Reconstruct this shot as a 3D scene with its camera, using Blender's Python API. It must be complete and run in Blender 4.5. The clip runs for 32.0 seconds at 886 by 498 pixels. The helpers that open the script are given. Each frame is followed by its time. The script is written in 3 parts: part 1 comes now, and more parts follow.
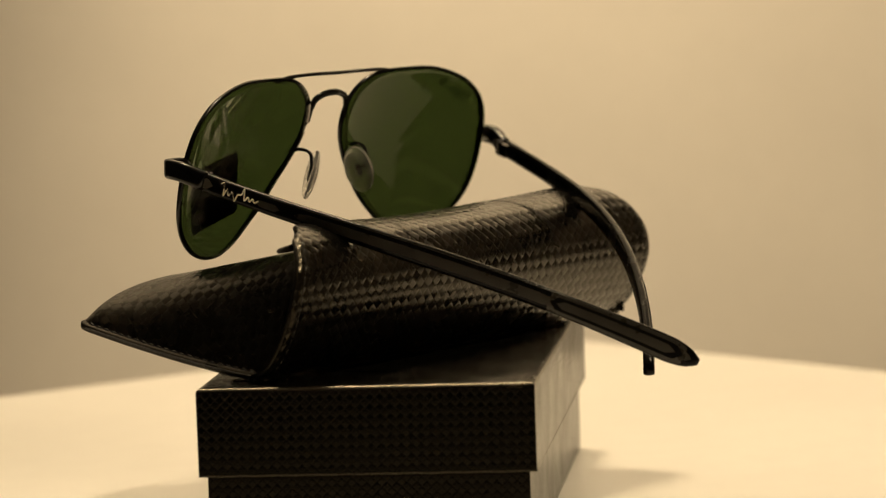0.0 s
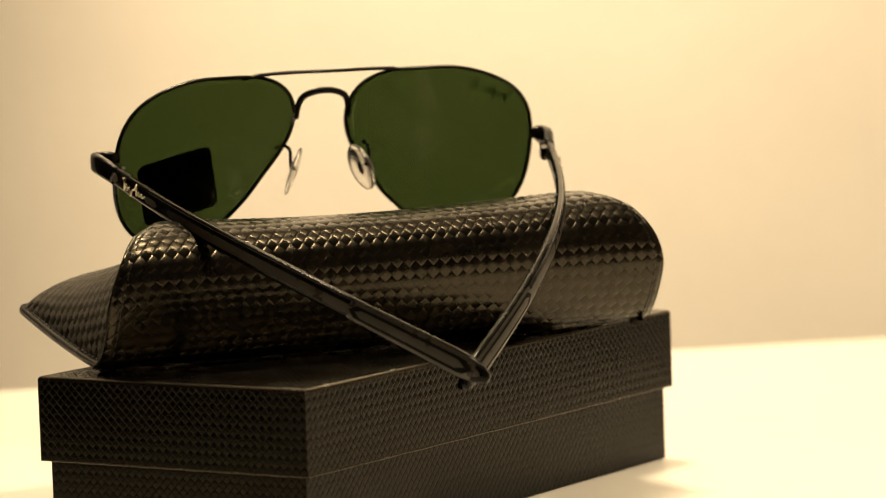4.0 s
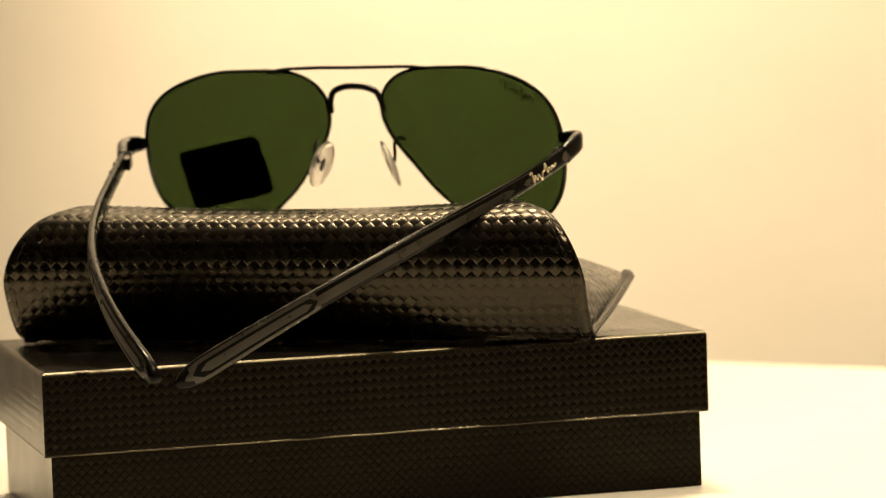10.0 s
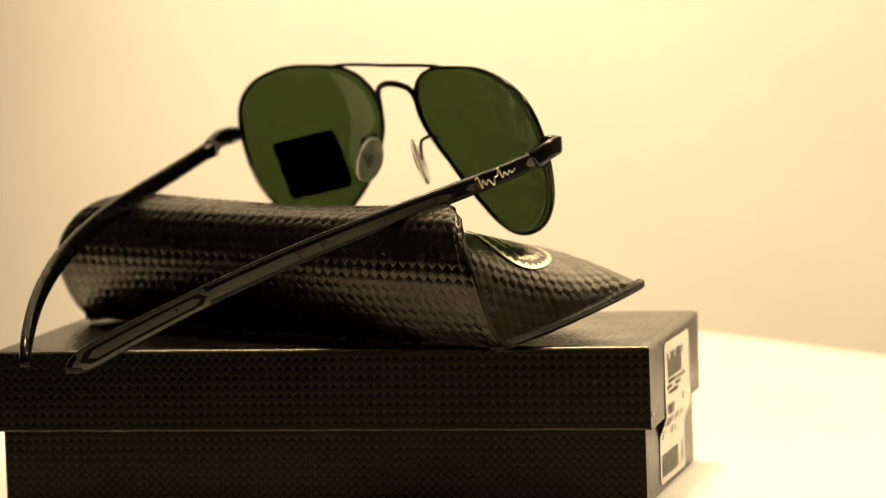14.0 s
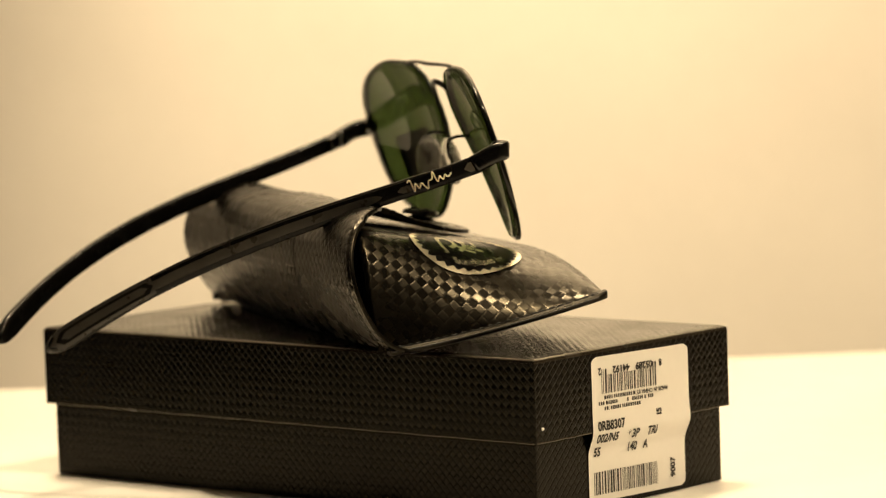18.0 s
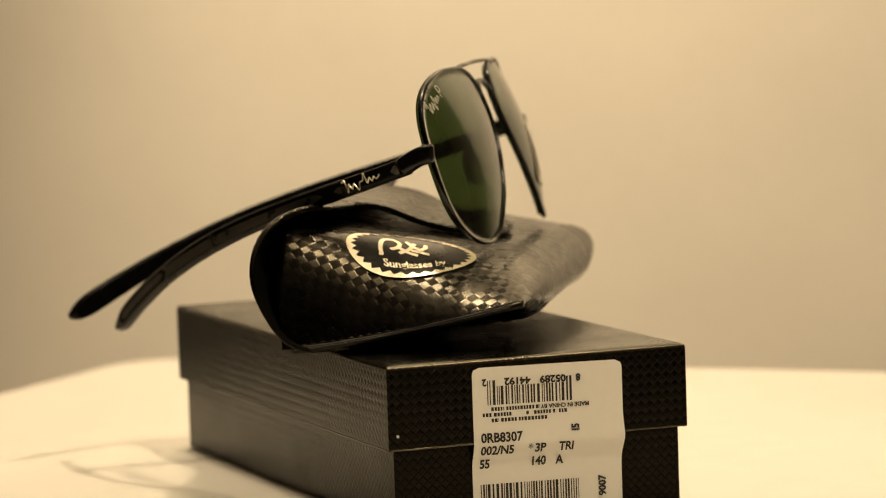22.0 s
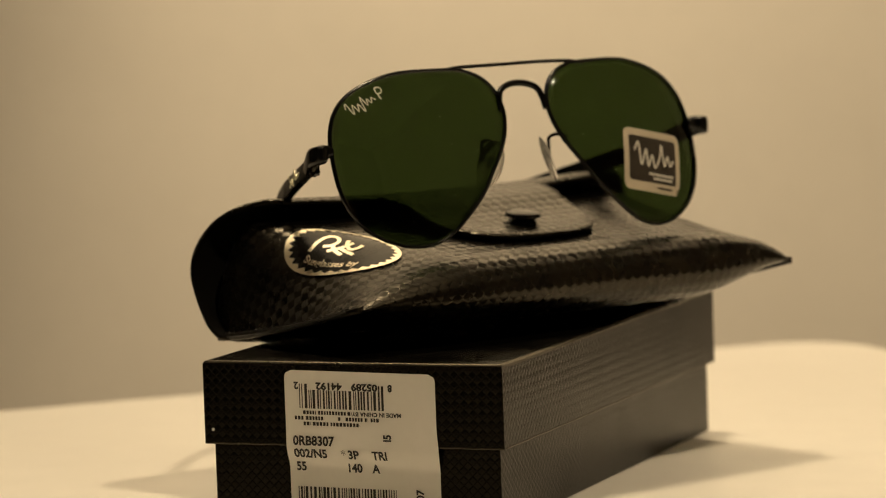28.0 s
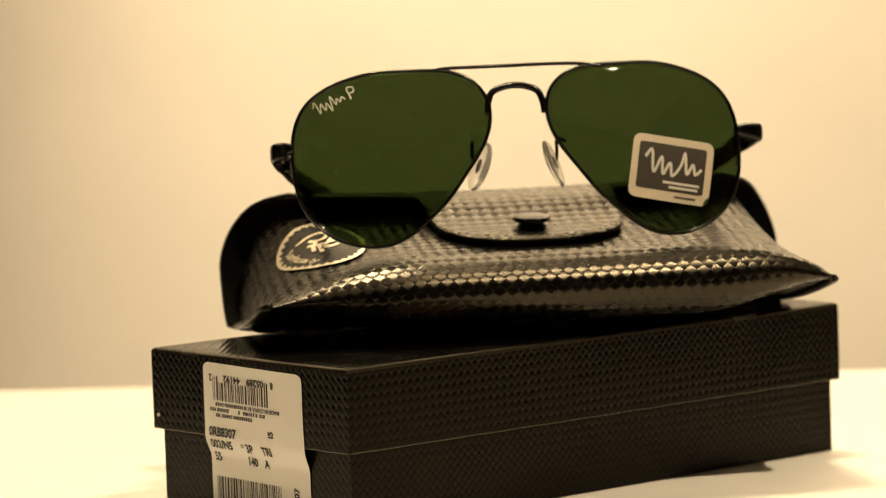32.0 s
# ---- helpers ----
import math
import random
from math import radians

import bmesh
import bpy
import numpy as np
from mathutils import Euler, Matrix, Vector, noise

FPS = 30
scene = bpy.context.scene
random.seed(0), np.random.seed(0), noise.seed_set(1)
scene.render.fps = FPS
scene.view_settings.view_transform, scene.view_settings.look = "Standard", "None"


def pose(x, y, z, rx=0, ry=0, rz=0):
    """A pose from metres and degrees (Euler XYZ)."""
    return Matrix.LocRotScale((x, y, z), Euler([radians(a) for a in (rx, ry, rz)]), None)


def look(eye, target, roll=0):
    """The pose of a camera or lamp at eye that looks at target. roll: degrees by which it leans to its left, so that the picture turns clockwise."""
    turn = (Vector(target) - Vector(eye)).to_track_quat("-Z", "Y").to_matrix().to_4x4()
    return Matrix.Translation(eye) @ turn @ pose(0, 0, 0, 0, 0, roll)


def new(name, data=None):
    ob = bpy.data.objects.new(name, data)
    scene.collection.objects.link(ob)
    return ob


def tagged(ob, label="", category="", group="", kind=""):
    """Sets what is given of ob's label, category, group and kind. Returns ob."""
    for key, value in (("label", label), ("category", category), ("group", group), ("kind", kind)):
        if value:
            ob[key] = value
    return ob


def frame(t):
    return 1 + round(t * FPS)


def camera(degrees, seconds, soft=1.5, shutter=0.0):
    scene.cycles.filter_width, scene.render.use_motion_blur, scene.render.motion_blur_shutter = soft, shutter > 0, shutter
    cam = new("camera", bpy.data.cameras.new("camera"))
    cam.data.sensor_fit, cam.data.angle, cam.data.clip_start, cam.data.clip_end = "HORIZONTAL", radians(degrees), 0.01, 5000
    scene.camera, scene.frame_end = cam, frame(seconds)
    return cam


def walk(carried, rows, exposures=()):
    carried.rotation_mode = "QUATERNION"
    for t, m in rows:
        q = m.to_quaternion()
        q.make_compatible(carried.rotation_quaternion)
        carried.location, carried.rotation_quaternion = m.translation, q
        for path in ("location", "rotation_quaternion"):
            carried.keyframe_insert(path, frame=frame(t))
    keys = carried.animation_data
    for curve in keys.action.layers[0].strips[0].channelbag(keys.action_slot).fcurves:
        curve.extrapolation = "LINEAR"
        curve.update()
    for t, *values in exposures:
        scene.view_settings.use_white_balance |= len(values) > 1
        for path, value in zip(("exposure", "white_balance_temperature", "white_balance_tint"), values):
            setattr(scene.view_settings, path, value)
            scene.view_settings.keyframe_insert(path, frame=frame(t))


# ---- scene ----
# ---- camera ----
EYE = Vector((0.0, -1.0568, 0.1641))
PAN, TILT, LEAN = radians(0.244), radians(5.241), -1.963
AIM = EYE + Vector((math.sin(PAN) * math.cos(TILT), math.cos(PAN) * math.cos(TILT), -math.sin(TILT)))
cam = camera(13.433, 32.0, soft=1.15)
cam.data.dof.use_dof = True
cam.data.dof.focus_distance = 1.0
cam.data.dof.aperture_fstop = 15.0
walk(cam, [(0, look(EYE, AIM, LEAN)), (32, look(EYE, AIM, LEAN))],
     exposures=[(0, -0.91), (1, -0.68), (1.6, -0.46), (3, -0.23), (6, -0.12), (7.5, -0.09), (9, -0.01), (14, 0.01), (17, -0.06), (19, -0.31), (21, -0.56),
                (23, -0.94), (25, -1.23), (28, -1.12), (30, -0.56), (31, -0.38), (32, -0.18)])

# ---- light ----
world = bpy.data.worlds.new("room_air")
scene.world = world
world.use_nodes = True
world.node_tree.nodes["Background"].inputs[0].default_value = (1.0, 0.8, 0.55, 1)
world.node_tree.nodes["Background"].inputs[1].default_value = 0.01

over = bpy.data.lights.new("ceiling_lamp", "SPOT")
over.energy, over.color = 120.0, (1.0, 0.77, 0.47)
over.spot_size, over.spot_blend, over.shadow_soft_size = radians(150), 0.35, 0.13
bulb = new("ceiling_lamp", over)
bulb.matrix_world = look((-0.12, 0.40, 1.55), (-0.12, 0.40, 0.0))
tagged(bulb, "warm shaded ceiling lamp over the table", "lamp")

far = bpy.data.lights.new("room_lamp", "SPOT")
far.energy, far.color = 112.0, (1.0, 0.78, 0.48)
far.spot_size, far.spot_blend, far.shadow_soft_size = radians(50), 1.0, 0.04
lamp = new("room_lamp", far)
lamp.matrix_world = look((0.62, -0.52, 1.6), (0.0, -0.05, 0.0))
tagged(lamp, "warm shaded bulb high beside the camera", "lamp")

# No fixture known here: added so the wall dims outwards like lens vignetting.
near_wall = bpy.data.lights.new("added_wall_light", "SPOT")
near_wall.energy, near_wall.color = 154.0, (1.0, 0.77, 0.47)
near_wall.spot_size, near_wall.spot_blend, near_wall.shadow_soft_size = radians(31), 1.0, 0.05
glow = new("added_wall_light", near_wall)
glow.matrix_world = look((0.04, 0.35, 1.2), (0.045, 0.98, 0.01))
tagged(glow, "unseen added light on the wall's middle, standing in for lens falloff", "lamp")

# Unseen light added to brighten the high wall mirrored in case and lenses.
high_wall = bpy.data.lights.new("added_high_wall_light", "SPOT")
high_wall.energy, high_wall.color = 300.0, (1.0, 0.77, 0.47)
high_wall.spot_size, high_wall.spot_blend, high_wall.shadow_soft_size = radians(40), 0.6, 0.05
beam = new("added_high_wall_light", high_wall)
beam.matrix_world = look((0.66, 0.42, 1.5), (0.66, 0.98, 0.62))
tagged(beam, "unseen light added to brighten the high wall for reflections", "lamp")

# Added floating light without a fixture, brightening the wall that the case mirrors.
rising = bpy.data.lights.new("added_wall_uplight", "SPOT")
rising.energy, rising.color = 90.0, (1.0, 0.77, 0.47)
rising.spot_size, rising.spot_blend, rising.shadow_soft_size = radians(72), 0.7, 0.04
upward = new("added_wall_uplight", rising)
upward.matrix_world = look((0.15, 0.45, 0.30), (0.15, 0.98, 0.95))
tagged(upward, "unseen added light aimed up the wall to feed the case's highlights", "lamp")

# ---- turning: degrees at each full second, and the box's place from the axle ----
YAW = [263.7, 256.94, 250.18, 243.41, 236.63, 229.84, 223.0, 216.08, 209.06, 201.91, 194.71, 187.56, 180.56, 173.76,
       167.08, 160.39, 153.56, 146.5, 139.28, 132.01, 124.8, 117.71, 110.72, 103.76, 96.78, 89.72, 82.6, 75.47,
       68.35, 61.27, 54.24, 47.23, 40.23]
OFF = pose(0.02388, -0.00427, 0)
TURNING = []


def turning(name, x, y, z, rz, label, category):
    """An empty for a thing that rides on the turning board; its place is given in the box's space, in mm."""
    ob = tagged(new(name), label, category)
    ob.empty_display_size = 0.02
    local = OFF @ pose(x / 1000, y / 1000, z / 1000, 0, 0, rz)
    ob.matrix_world = pose(0, 0, 0, 0, 0, YAW[0]) @ local
    TURNING.append((ob, local))
    return ob


# ---- materials ----
def material(name):
    m = bpy.data.materials.new(name)
    m.use_nodes = True
    t = m.node_tree
    return m, t, t.nodes["Principled BSDF"]


def add(t, kind, **values):
    n = t.nodes.new(kind)
    for k, v in values.items():
        if k == "op":
            n.operation = v
        else:
            n.inputs[k.replace("_", " ")].default_value = v
    return n


def mth(t, op, a, b=None):
    n = t.nodes.new("ShaderNodeMath")
    n.operation = op
    for i, v in enumerate((a, b)):
        if v is None:
            continue
        if isinstance(v, (int, float)):
            n.inputs[i].default_value = v
        else:
            t.links.new(v, n.inputs[i])
    return n.outputs[0]


def plain(name, colour, rough=0.5, metal=0.0, grain=0.0, scale=600.0, bump=0.0, spec=0.5, coat=0.0, sway=1.0):
    """A principled surface with two scales of variation in tone, gloss and relief."""
    m, t, b = material(name)
    b.inputs["Metallic"].default_value = metal
    b.inputs["Specular IOR Level"].default_value = spec
    b.inputs["Coat Weight"].default_value = coat
    b.inputs["Coat Roughness"].default_value = 0.12
    co = t.nodes.new("ShaderNodeTexCoord")
    fine = add(t, "ShaderNodeTexNoise", Scale=scale, Detail=4.0)
    wide = add(t, "ShaderNodeTexNoise", Scale=scale / 14, Detail=3.0)
    t.links.new(co.outputs["Object"], fine.inputs["Vector"])
    t.links.new(co.outputs["Object"], wide.inputs["Vector"])
    both = mth(t, "ADD", mth(t, "MULTIPLY", fine.outputs[0], 0.5), mth(t, "MULTIPLY", wide.outputs[0], 0.5))
    ramp = add(t, "ShaderNodeMapRange", From_Min=0.3, From_Max=0.7, To_Min=1 - grain, To_Max=1 + grain)
    t.links.new(both, ramp.inputs["Value"])
    mix = t.nodes.new("ShaderNodeVectorMath")
    mix.operation = "SCALE"
    mix.inputs[0].default_value = colour
    t.links.new(ramp.outputs[0], mix.inputs["Scale"])
    t.links.new(mix.outputs[0], b.inputs["Base Color"])
    gloss = add(t, "ShaderNodeMapRange", From_Min=0.3, From_Max=0.7, To_Min=max(rough - 0.12 * sway * (grain > 0), 0.02), To_Max=rough + 0.08 * sway * (grain > 0))
    t.links.new(wide.outputs[0], gloss.inputs["Value"])
    t.links.new(gloss.outputs[0], b.inputs["Roughness"])
    if bump:
        bn = add(t, "ShaderNodeBump", Strength=0.6, Distance=bump)
        t.links.new(both, bn.inputs["Height"])
        t.links.new(bn.outputs[0], b.inputs["Normal"])
    return m


def woven(name, colour, rough, cell, depth, spec=0.5):
    """Black card or leatherette embossed with a slanting basket weave; cell: a strand's width in metres, on the UVs."""
    m = plain(name, colour, rough, grain=0.25, scale=900.0, spec=spec, sway=0.25)
    t, b = m.node_tree, m.node_tree.nodes["Principled BSDF"]
    uv = t.nodes.new("ShaderNodeUVMap")
    sep = t.nodes.new("ShaderNodeSeparateXYZ")
    t.links.new(uv.outputs[0], sep.inputs[0])
    k = 0.7071 / cell
    p = mth(t, "MULTIPLY", mth(t, "ADD", sep.outputs[0], sep.outputs[1]), k)
    q = mth(t, "MULTIPLY", mth(t, "SUBTRACT", sep.outputs[0], sep.outputs[1]), k)
    parity = mth(t, "FLOORED_MODULO", mth(t, "ADD", mth(t, "FLOOR", p), mth(t, "FLOOR", q)), 2.0)
    fx = mth(t, "SUBTRACT", mth(t, "FRACT", p), 0.5)
    fy = mth(t, "SUBTRACT", mth(t, "FRACT", q), 0.5)

    def hump(along, across):
        x2 = mth(t, "MULTIPLY", mth(t, "MULTIPLY", along, along), 4.0)
        y2 = mth(t, "MULTIPLY", mth(t, "MULTIPLY", across, across), 4.0)
        return mth(t, "MULTIPLY", mth(t, "SUBTRACT", 1.0, x2), mth(t, "SUBTRACT", 1.0, mth(t, "MULTIPLY", y2, y2)))

    one = mth(t, "MULTIPLY", hump(fx, fy), mth(t, "SUBTRACT", 1.0, parity))
    two = mth(t, "MULTIPLY", hump(fy, fx), parity)
    grain = add(t, "ShaderNodeTexNoise", Scale=2500.0, Detail=2.0)
    co = t.nodes.new("ShaderNodeTexCoord")
    t.links.new(co.outputs["Object"], grain.inputs["Vector"])
    height = mth(t, "ADD", mth(t, "ADD", one, two), mth(t, "MULTIPLY", grain.outputs[0], 0.06))
    bn = add(t, "ShaderNodeBump", Strength=1.0, Distance=depth)
    t.links.new(height, bn.inputs["Height"])
    t.links.new(bn.outputs[0], b.inputs["Normal"])
    return m


def pillows(m, cell, slope, groove, swell):
    """Emboss a material with slanting, swelling square cells on the UVs, every other row leaning up, the next leaning down."""
    t, b = m.node_tree, m.node_tree.nodes["Principled BSDF"]
    uv = t.nodes.new("ShaderNodeUVMap")
    sep = t.nodes.new("ShaderNodeSeparateXYZ")
    t.links.new(uv.outputs[0], sep.inputs[0])
    k = 0.7071 / cell
    p = mth(t, "MULTIPLY", mth(t, "ADD", sep.outputs[0], sep.outputs[1]), k)
    q = mth(t, "MULTIPLY", mth(t, "SUBTRACT", sep.outputs[0], sep.outputs[1]), k)
    parity = mth(t, "FLOORED_MODULO", mth(t, "ADD", mth(t, "FLOOR", p), mth(t, "FLOOR", q)), 2.0)
    sign = mth(t, "SUBTRACT", mth(t, "MULTIPLY", parity, 2.0), 1.0)
    fx = mth(t, "SUBTRACT", mth(t, "FRACT", p), 0.5)
    fy = mth(t, "SUBTRACT", mth(t, "FRACT", q), 0.5)
    lean = mth(t, "MULTIPLY", mth(t, "MULTIPLY", mth(t, "SUBTRACT", mth(t, "MULTIPLY", fx, 1.1), fy), sign), slope * cell * 0.7071)
    far = mth(t, "MAXIMUM", mth(t, "ABSOLUTE", fx), mth(t, "ABSOLUTE", fy))
    rim = t.nodes.new("ShaderNodeMapRange")
    rim.interpolation_type = "SMOOTHSTEP"
    for name, v in (("From Min", 0.34), ("From Max", 0.5), ("To Min", groove), ("To Max", 0.0)):
        rim.inputs[name].default_value = v
    t.links.new(far, rim.inputs["Value"])
    dome = mth(t, "MULTIPLY", mth(t, "ADD", mth(t, "MULTIPLY", fx, fx), mth(t, "MULTIPLY", fy, fy)), -swell * cell)
    grain = add(t, "ShaderNodeTexNoise", Scale=2600.0, Detail=2.0)
    co = t.nodes.new("ShaderNodeTexCoord")
    t.links.new(co.outputs["Object"], grain.inputs["Vector"])
    bn = add(t, "ShaderNodeBump", Strength=1.0, Distance=1.0)
    t.links.new(mth(t, "ADD", mth(t, "ADD", mth(t, "ADD", lean, dome), rim.outputs[0]), mth(t, "MULTIPLY", grain.outputs[0], 0.000006)), bn.inputs["Height"])
    t.links.new(bn.outputs[0], b.inputs["Normal"])
    return m


def tinted_glass(name, tint):
    m, t, b = material(name)
    t.nodes.remove(b)
    clear = t.nodes.new("ShaderNodeBsdfTransparent")
    clear.inputs[0].default_value = (*tint, 1)
    gloss = add(t, "ShaderNodeBsdfGlossy", Roughness=0.015)
    gloss.inputs[0].default_value = (1, 1, 1, 1)
    face = add(t, "ShaderNodeLayerWeight", Blend=0.5)
    fall = mth(t, "POWER", face.outputs["Facing"], 5.0)
    fres = mth(t, "ADD", mth(t, "MULTIPLY", fall, 0.985), 0.012)
    mix = t.nodes.new("ShaderNodeMixShader")
    t.links.new(fres, mix.inputs[0])
    t.links.new(clear.outputs[0], mix.inputs[1])
    t.links.new(gloss.outputs[0], mix.inputs[2])
    t.links.new(mix.outputs[0], t.nodes["Material Output"].inputs[0])
    return m


def warm_sheen(*mats):
    """Put the reflections' brown cast into the specular tint of black card and leatherette."""
    for m in mats:
        m.node_tree.nodes["Principled BSDF"].inputs["Specular Tint"].default_value = (1.0, 0.88, 0.66, 1)


WALL = plain("painted_plaster", (0.78, 0.74, 0.68), 0.75, grain=0.03, scale=160.0, bump=0.0004)
BOARD = plain("white_laminate", (0.82, 0.80, 0.76), 0.42, grain=0.03, scale=70.0, bump=0.00008)
# Tones of the unseen walls, set low to limit bounce and reflections.
SHADE = plain("dark_unseen_wall", (0.03, 0.025, 0.02), 0.9, grain=0.06, scale=60.0)
DIM = plain("dim_unseen_wall", (0.30, 0.26, 0.21), 0.85, grain=0.15, scale=60.0, bump=0.0006)
LOFT = plain("white_ceiling_paint", (0.80, 0.77, 0.72), 0.8, grain=0.1, scale=40.0)
WOODEN = plain("dark_floorboards", (0.05, 0.034, 0.022), 0.7, grain=0.15, scale=30.0)
STEEL = plain("brushed_steel", (0.5, 0.5, 0.5), 0.35, 1.0, grain=0.1)
CARD = pillows(plain("embossed_black_card", (0.0016, 0.0014, 0.0011), 0.22, grain=0.25, scale=900.0, spec=0.13, sway=0.5), 0.0018, 0.02, 0.00004, 0.01)
CARD_TOP = plain("woven_black_card", (0.0016, 0.0014, 0.0011), 0.22, grain=0.25, scale=900.0, spec=0.4, sway=0.6)
FOLD = woven("glossy_card_fold", (0.003, 0.0027, 0.0023), 0.26, 0.0013, 0.00004, spec=1.0)
CARD_EDGE = plain("black_card_edge", (0.06, 0.054, 0.046), 0.5, grain=0.3)
HIDE = pillows(plain("black_leatherette", (0.0010, 0.0009, 0.0008), 0.28, grain=0.2, scale=2200.0, spec=0.42, sway=0.3), 0.00255, 0.09, 0.000025, 0.02)
SMOOTH = plain("smooth_black_foil", (0.0012, 0.001, 0.0009), 0.3, grain=0.2, scale=1500.0, spec=0.2)
HIDE_EDGE = plain("black_leatherette_edge", (0.003, 0.0026, 0.0022), 0.34, grain=0.3, scale=1500.0, bump=0.0001, spec=0.2)
LINING = plain("black_suede_lining", (0.0025, 0.0022, 0.0019), 0.9, grain=0.3, scale=900.0, bump=0.0002, spec=0.05)
THREAD = plain("black_thread", (0.007, 0.006, 0.005), 0.5, grain=0.3, scale=3000.0)
GOLD = plain("gold_foil", (0.90, 0.83, 0.66), 0.32, 1.0, grain=0.1, scale=1500.0, bump=0.00003)
BLACKENED = plain("blackened_metal", (0.004, 0.0036, 0.003), 0.3, grain=0.2, spec=0.4)
GUNMETAL = plain("gunmetal", (0.09, 0.085, 0.08), 0.25, 1.0, grain=0.2)
ENAMEL = plain("black_enamelled_wire", (0.003, 0.003, 0.003), 0.2, grain=0.2, scale=1500.0, spec=0.35)
CARBON = plain("black_carbon_fibre", (0.003, 0.0028, 0.0026), 0.24, grain=0.3, scale=1800.0, spec=0.12)
INLAY = plain("grey_carbon_inlay", (0.03, 0.027, 0.022), 0.36, grain=0.25, scale=2400.0)
PLATE = plain("grey_metal_plate", (0.16, 0.145, 0.12), 0.35, 0.6, grain=0.2)
RUBBER = plain("black_rubber", (0.002, 0.002, 0.0018), 0.6, grain=0.2, spec=0.08)
PAPER = plain("label_paper", (0.84, 0.82, 0.78), 0.55, grain=0.02, scale=500.0)
INK = plain("black_ink", (0.015, 0.014, 0.013), 0.6)
TAN = plain("tan_sticker", (0.60, 0.53, 0.42), 0.5, grain=0.05)
BROWN = woven("brown_printed_weave", (0.036, 0.028, 0.02), 0.5, 0.0006, 0.00005)
SILVER = plain("pale_print", (0.62, 0.60, 0.55), 0.5)
GLASS = tinted_glass("green_lens_glass", (0.185, 0.238, 0.132))
CLEAR = plain("clear_silicone", (0.95, 0.94, 0.92), 0.06)
CLEAR.node_tree.nodes["Principled BSDF"].inputs["Transmission Weight"].default_value = 0.84
CLEAR.node_tree.nodes["Principled BSDF"].inputs["IOR"].default_value = 1.41
warm_sheen(CARD, CARD_TOP, FOLD, HIDE, HIDE_EDGE)


# ---- mesh helpers: all coordinates in mm, in the thing's own space ----
def part(name, verts, faces, mat, parent, label="", uvs=None, smooth=True, weld=False):
    me = bpy.data.meshes.new(name)
    me.from_pydata([(x / 1000, y / 1000, z / 1000) for x, y, z in verts], [], faces)
    if uvs is not None:
        layer = me.uv_layers.new(name="weave")
        idx = np.empty(len(me.loops), dtype=np.int32)
        me.loops.foreach_get("vertex_index", idx)
        layer.data.foreach_set("uv", (np.asarray(uvs, dtype=np.float32)[idx] / 1000).ravel())
    me.materials.append(mat)
    if smooth:
        me.polygons.foreach_set("use_smooth", [True] * len(me.polygons))
    me.update()
    if weld:
        bm = bmesh.new()
        bm.from_mesh(me)
        bmesh.ops.remove_doubles(bm, verts=bm.verts, dist=0.00001)
        bm.to_mesh(me)
        bm.free()
        me.set_sharp_from_angle(angle=radians(40))
    ob = new(name, me)
    ob.parent = parent
    if label:
        tagged(ob, label)
    return ob


def part_bm(name, bm, mat, parent, label="", smooth=True):
    bmesh.ops.recalc_face_normals(bm, faces=bm.faces)
    me = bpy.data.meshes.new(name)
    bm.to_mesh(me)
    bm.free()
    me.materials.append(mat)
    if smooth:
        me.polygons.foreach_set("use_smooth", [True] * len(me.polygons))
        me.set_sharp_from_angle(angle=radians(40))
    ob = new(name, me)
    ob.parent = parent
    if label:
        tagged(ob, label)
    return ob


def grid_faces(n, m, wrap=False, flip=False, start=0):
    """Quads for n rows of m points; wrap closes each row."""
    out = []
    for i in range(n - 1):
        for j in range(m if wrap else m - 1):
            k = (j + 1) % m
            f = (start + i * m + j, start + i * m + k, start + (i + 1) * m + k, start + (i + 1) * m + j)
            out.append(f[::-1] if flip else f)
    return out


def sweep(path, width, height, up=(0, 0, 1), sides=12, closed=False, square=2.0):
    """A tube along path with an elliptic or squarish section; width and height may be one value or one a point."""
    P = np.asarray(path, float)
    n = len(P)
    T = np.roll(P, -1, 0) - np.roll(P, 1, 0) if closed else np.gradient(P, axis=0)
    T /= np.linalg.norm(T, axis=1)[:, None]
    U = np.asarray(up, float)
    U = np.tile(U, (n, 1)) if U.ndim == 1 else U
    S = np.cross(T, U)
    S /= np.linalg.norm(S, axis=1)[:, None]
    N = np.cross(S, T)
    w = np.broadcast_to(width, n)[:, None, None]
    h = np.broadcast_to(height, n)[:, None, None]
    a = np.linspace(0, 2 * np.pi, sides, endpoint=False)
    c = np.sign(np.cos(a)) * np.abs(np.cos(a)) ** (2 / square)
    s = np.sign(np.sin(a)) * np.abs(np.sin(a)) ** (2 / square)
    V = P[:, None] + w / 2 * c[None, :, None] * S[:, None] + h / 2 * s[None, :, None] * N[:, None]
    faces = grid_faces(n, sides, wrap=True)
    if closed:
        faces += [((n - 1) * sides + j, (n - 1) * sides + (j + 1) % sides, (j + 1) % sides, j) for j in range(sides)]
    else:
        faces += [tuple(range(sides))[::-1], tuple((n - 1) * sides + j for j in range(sides))]
    return V.reshape(-1, 3).tolist(), faces


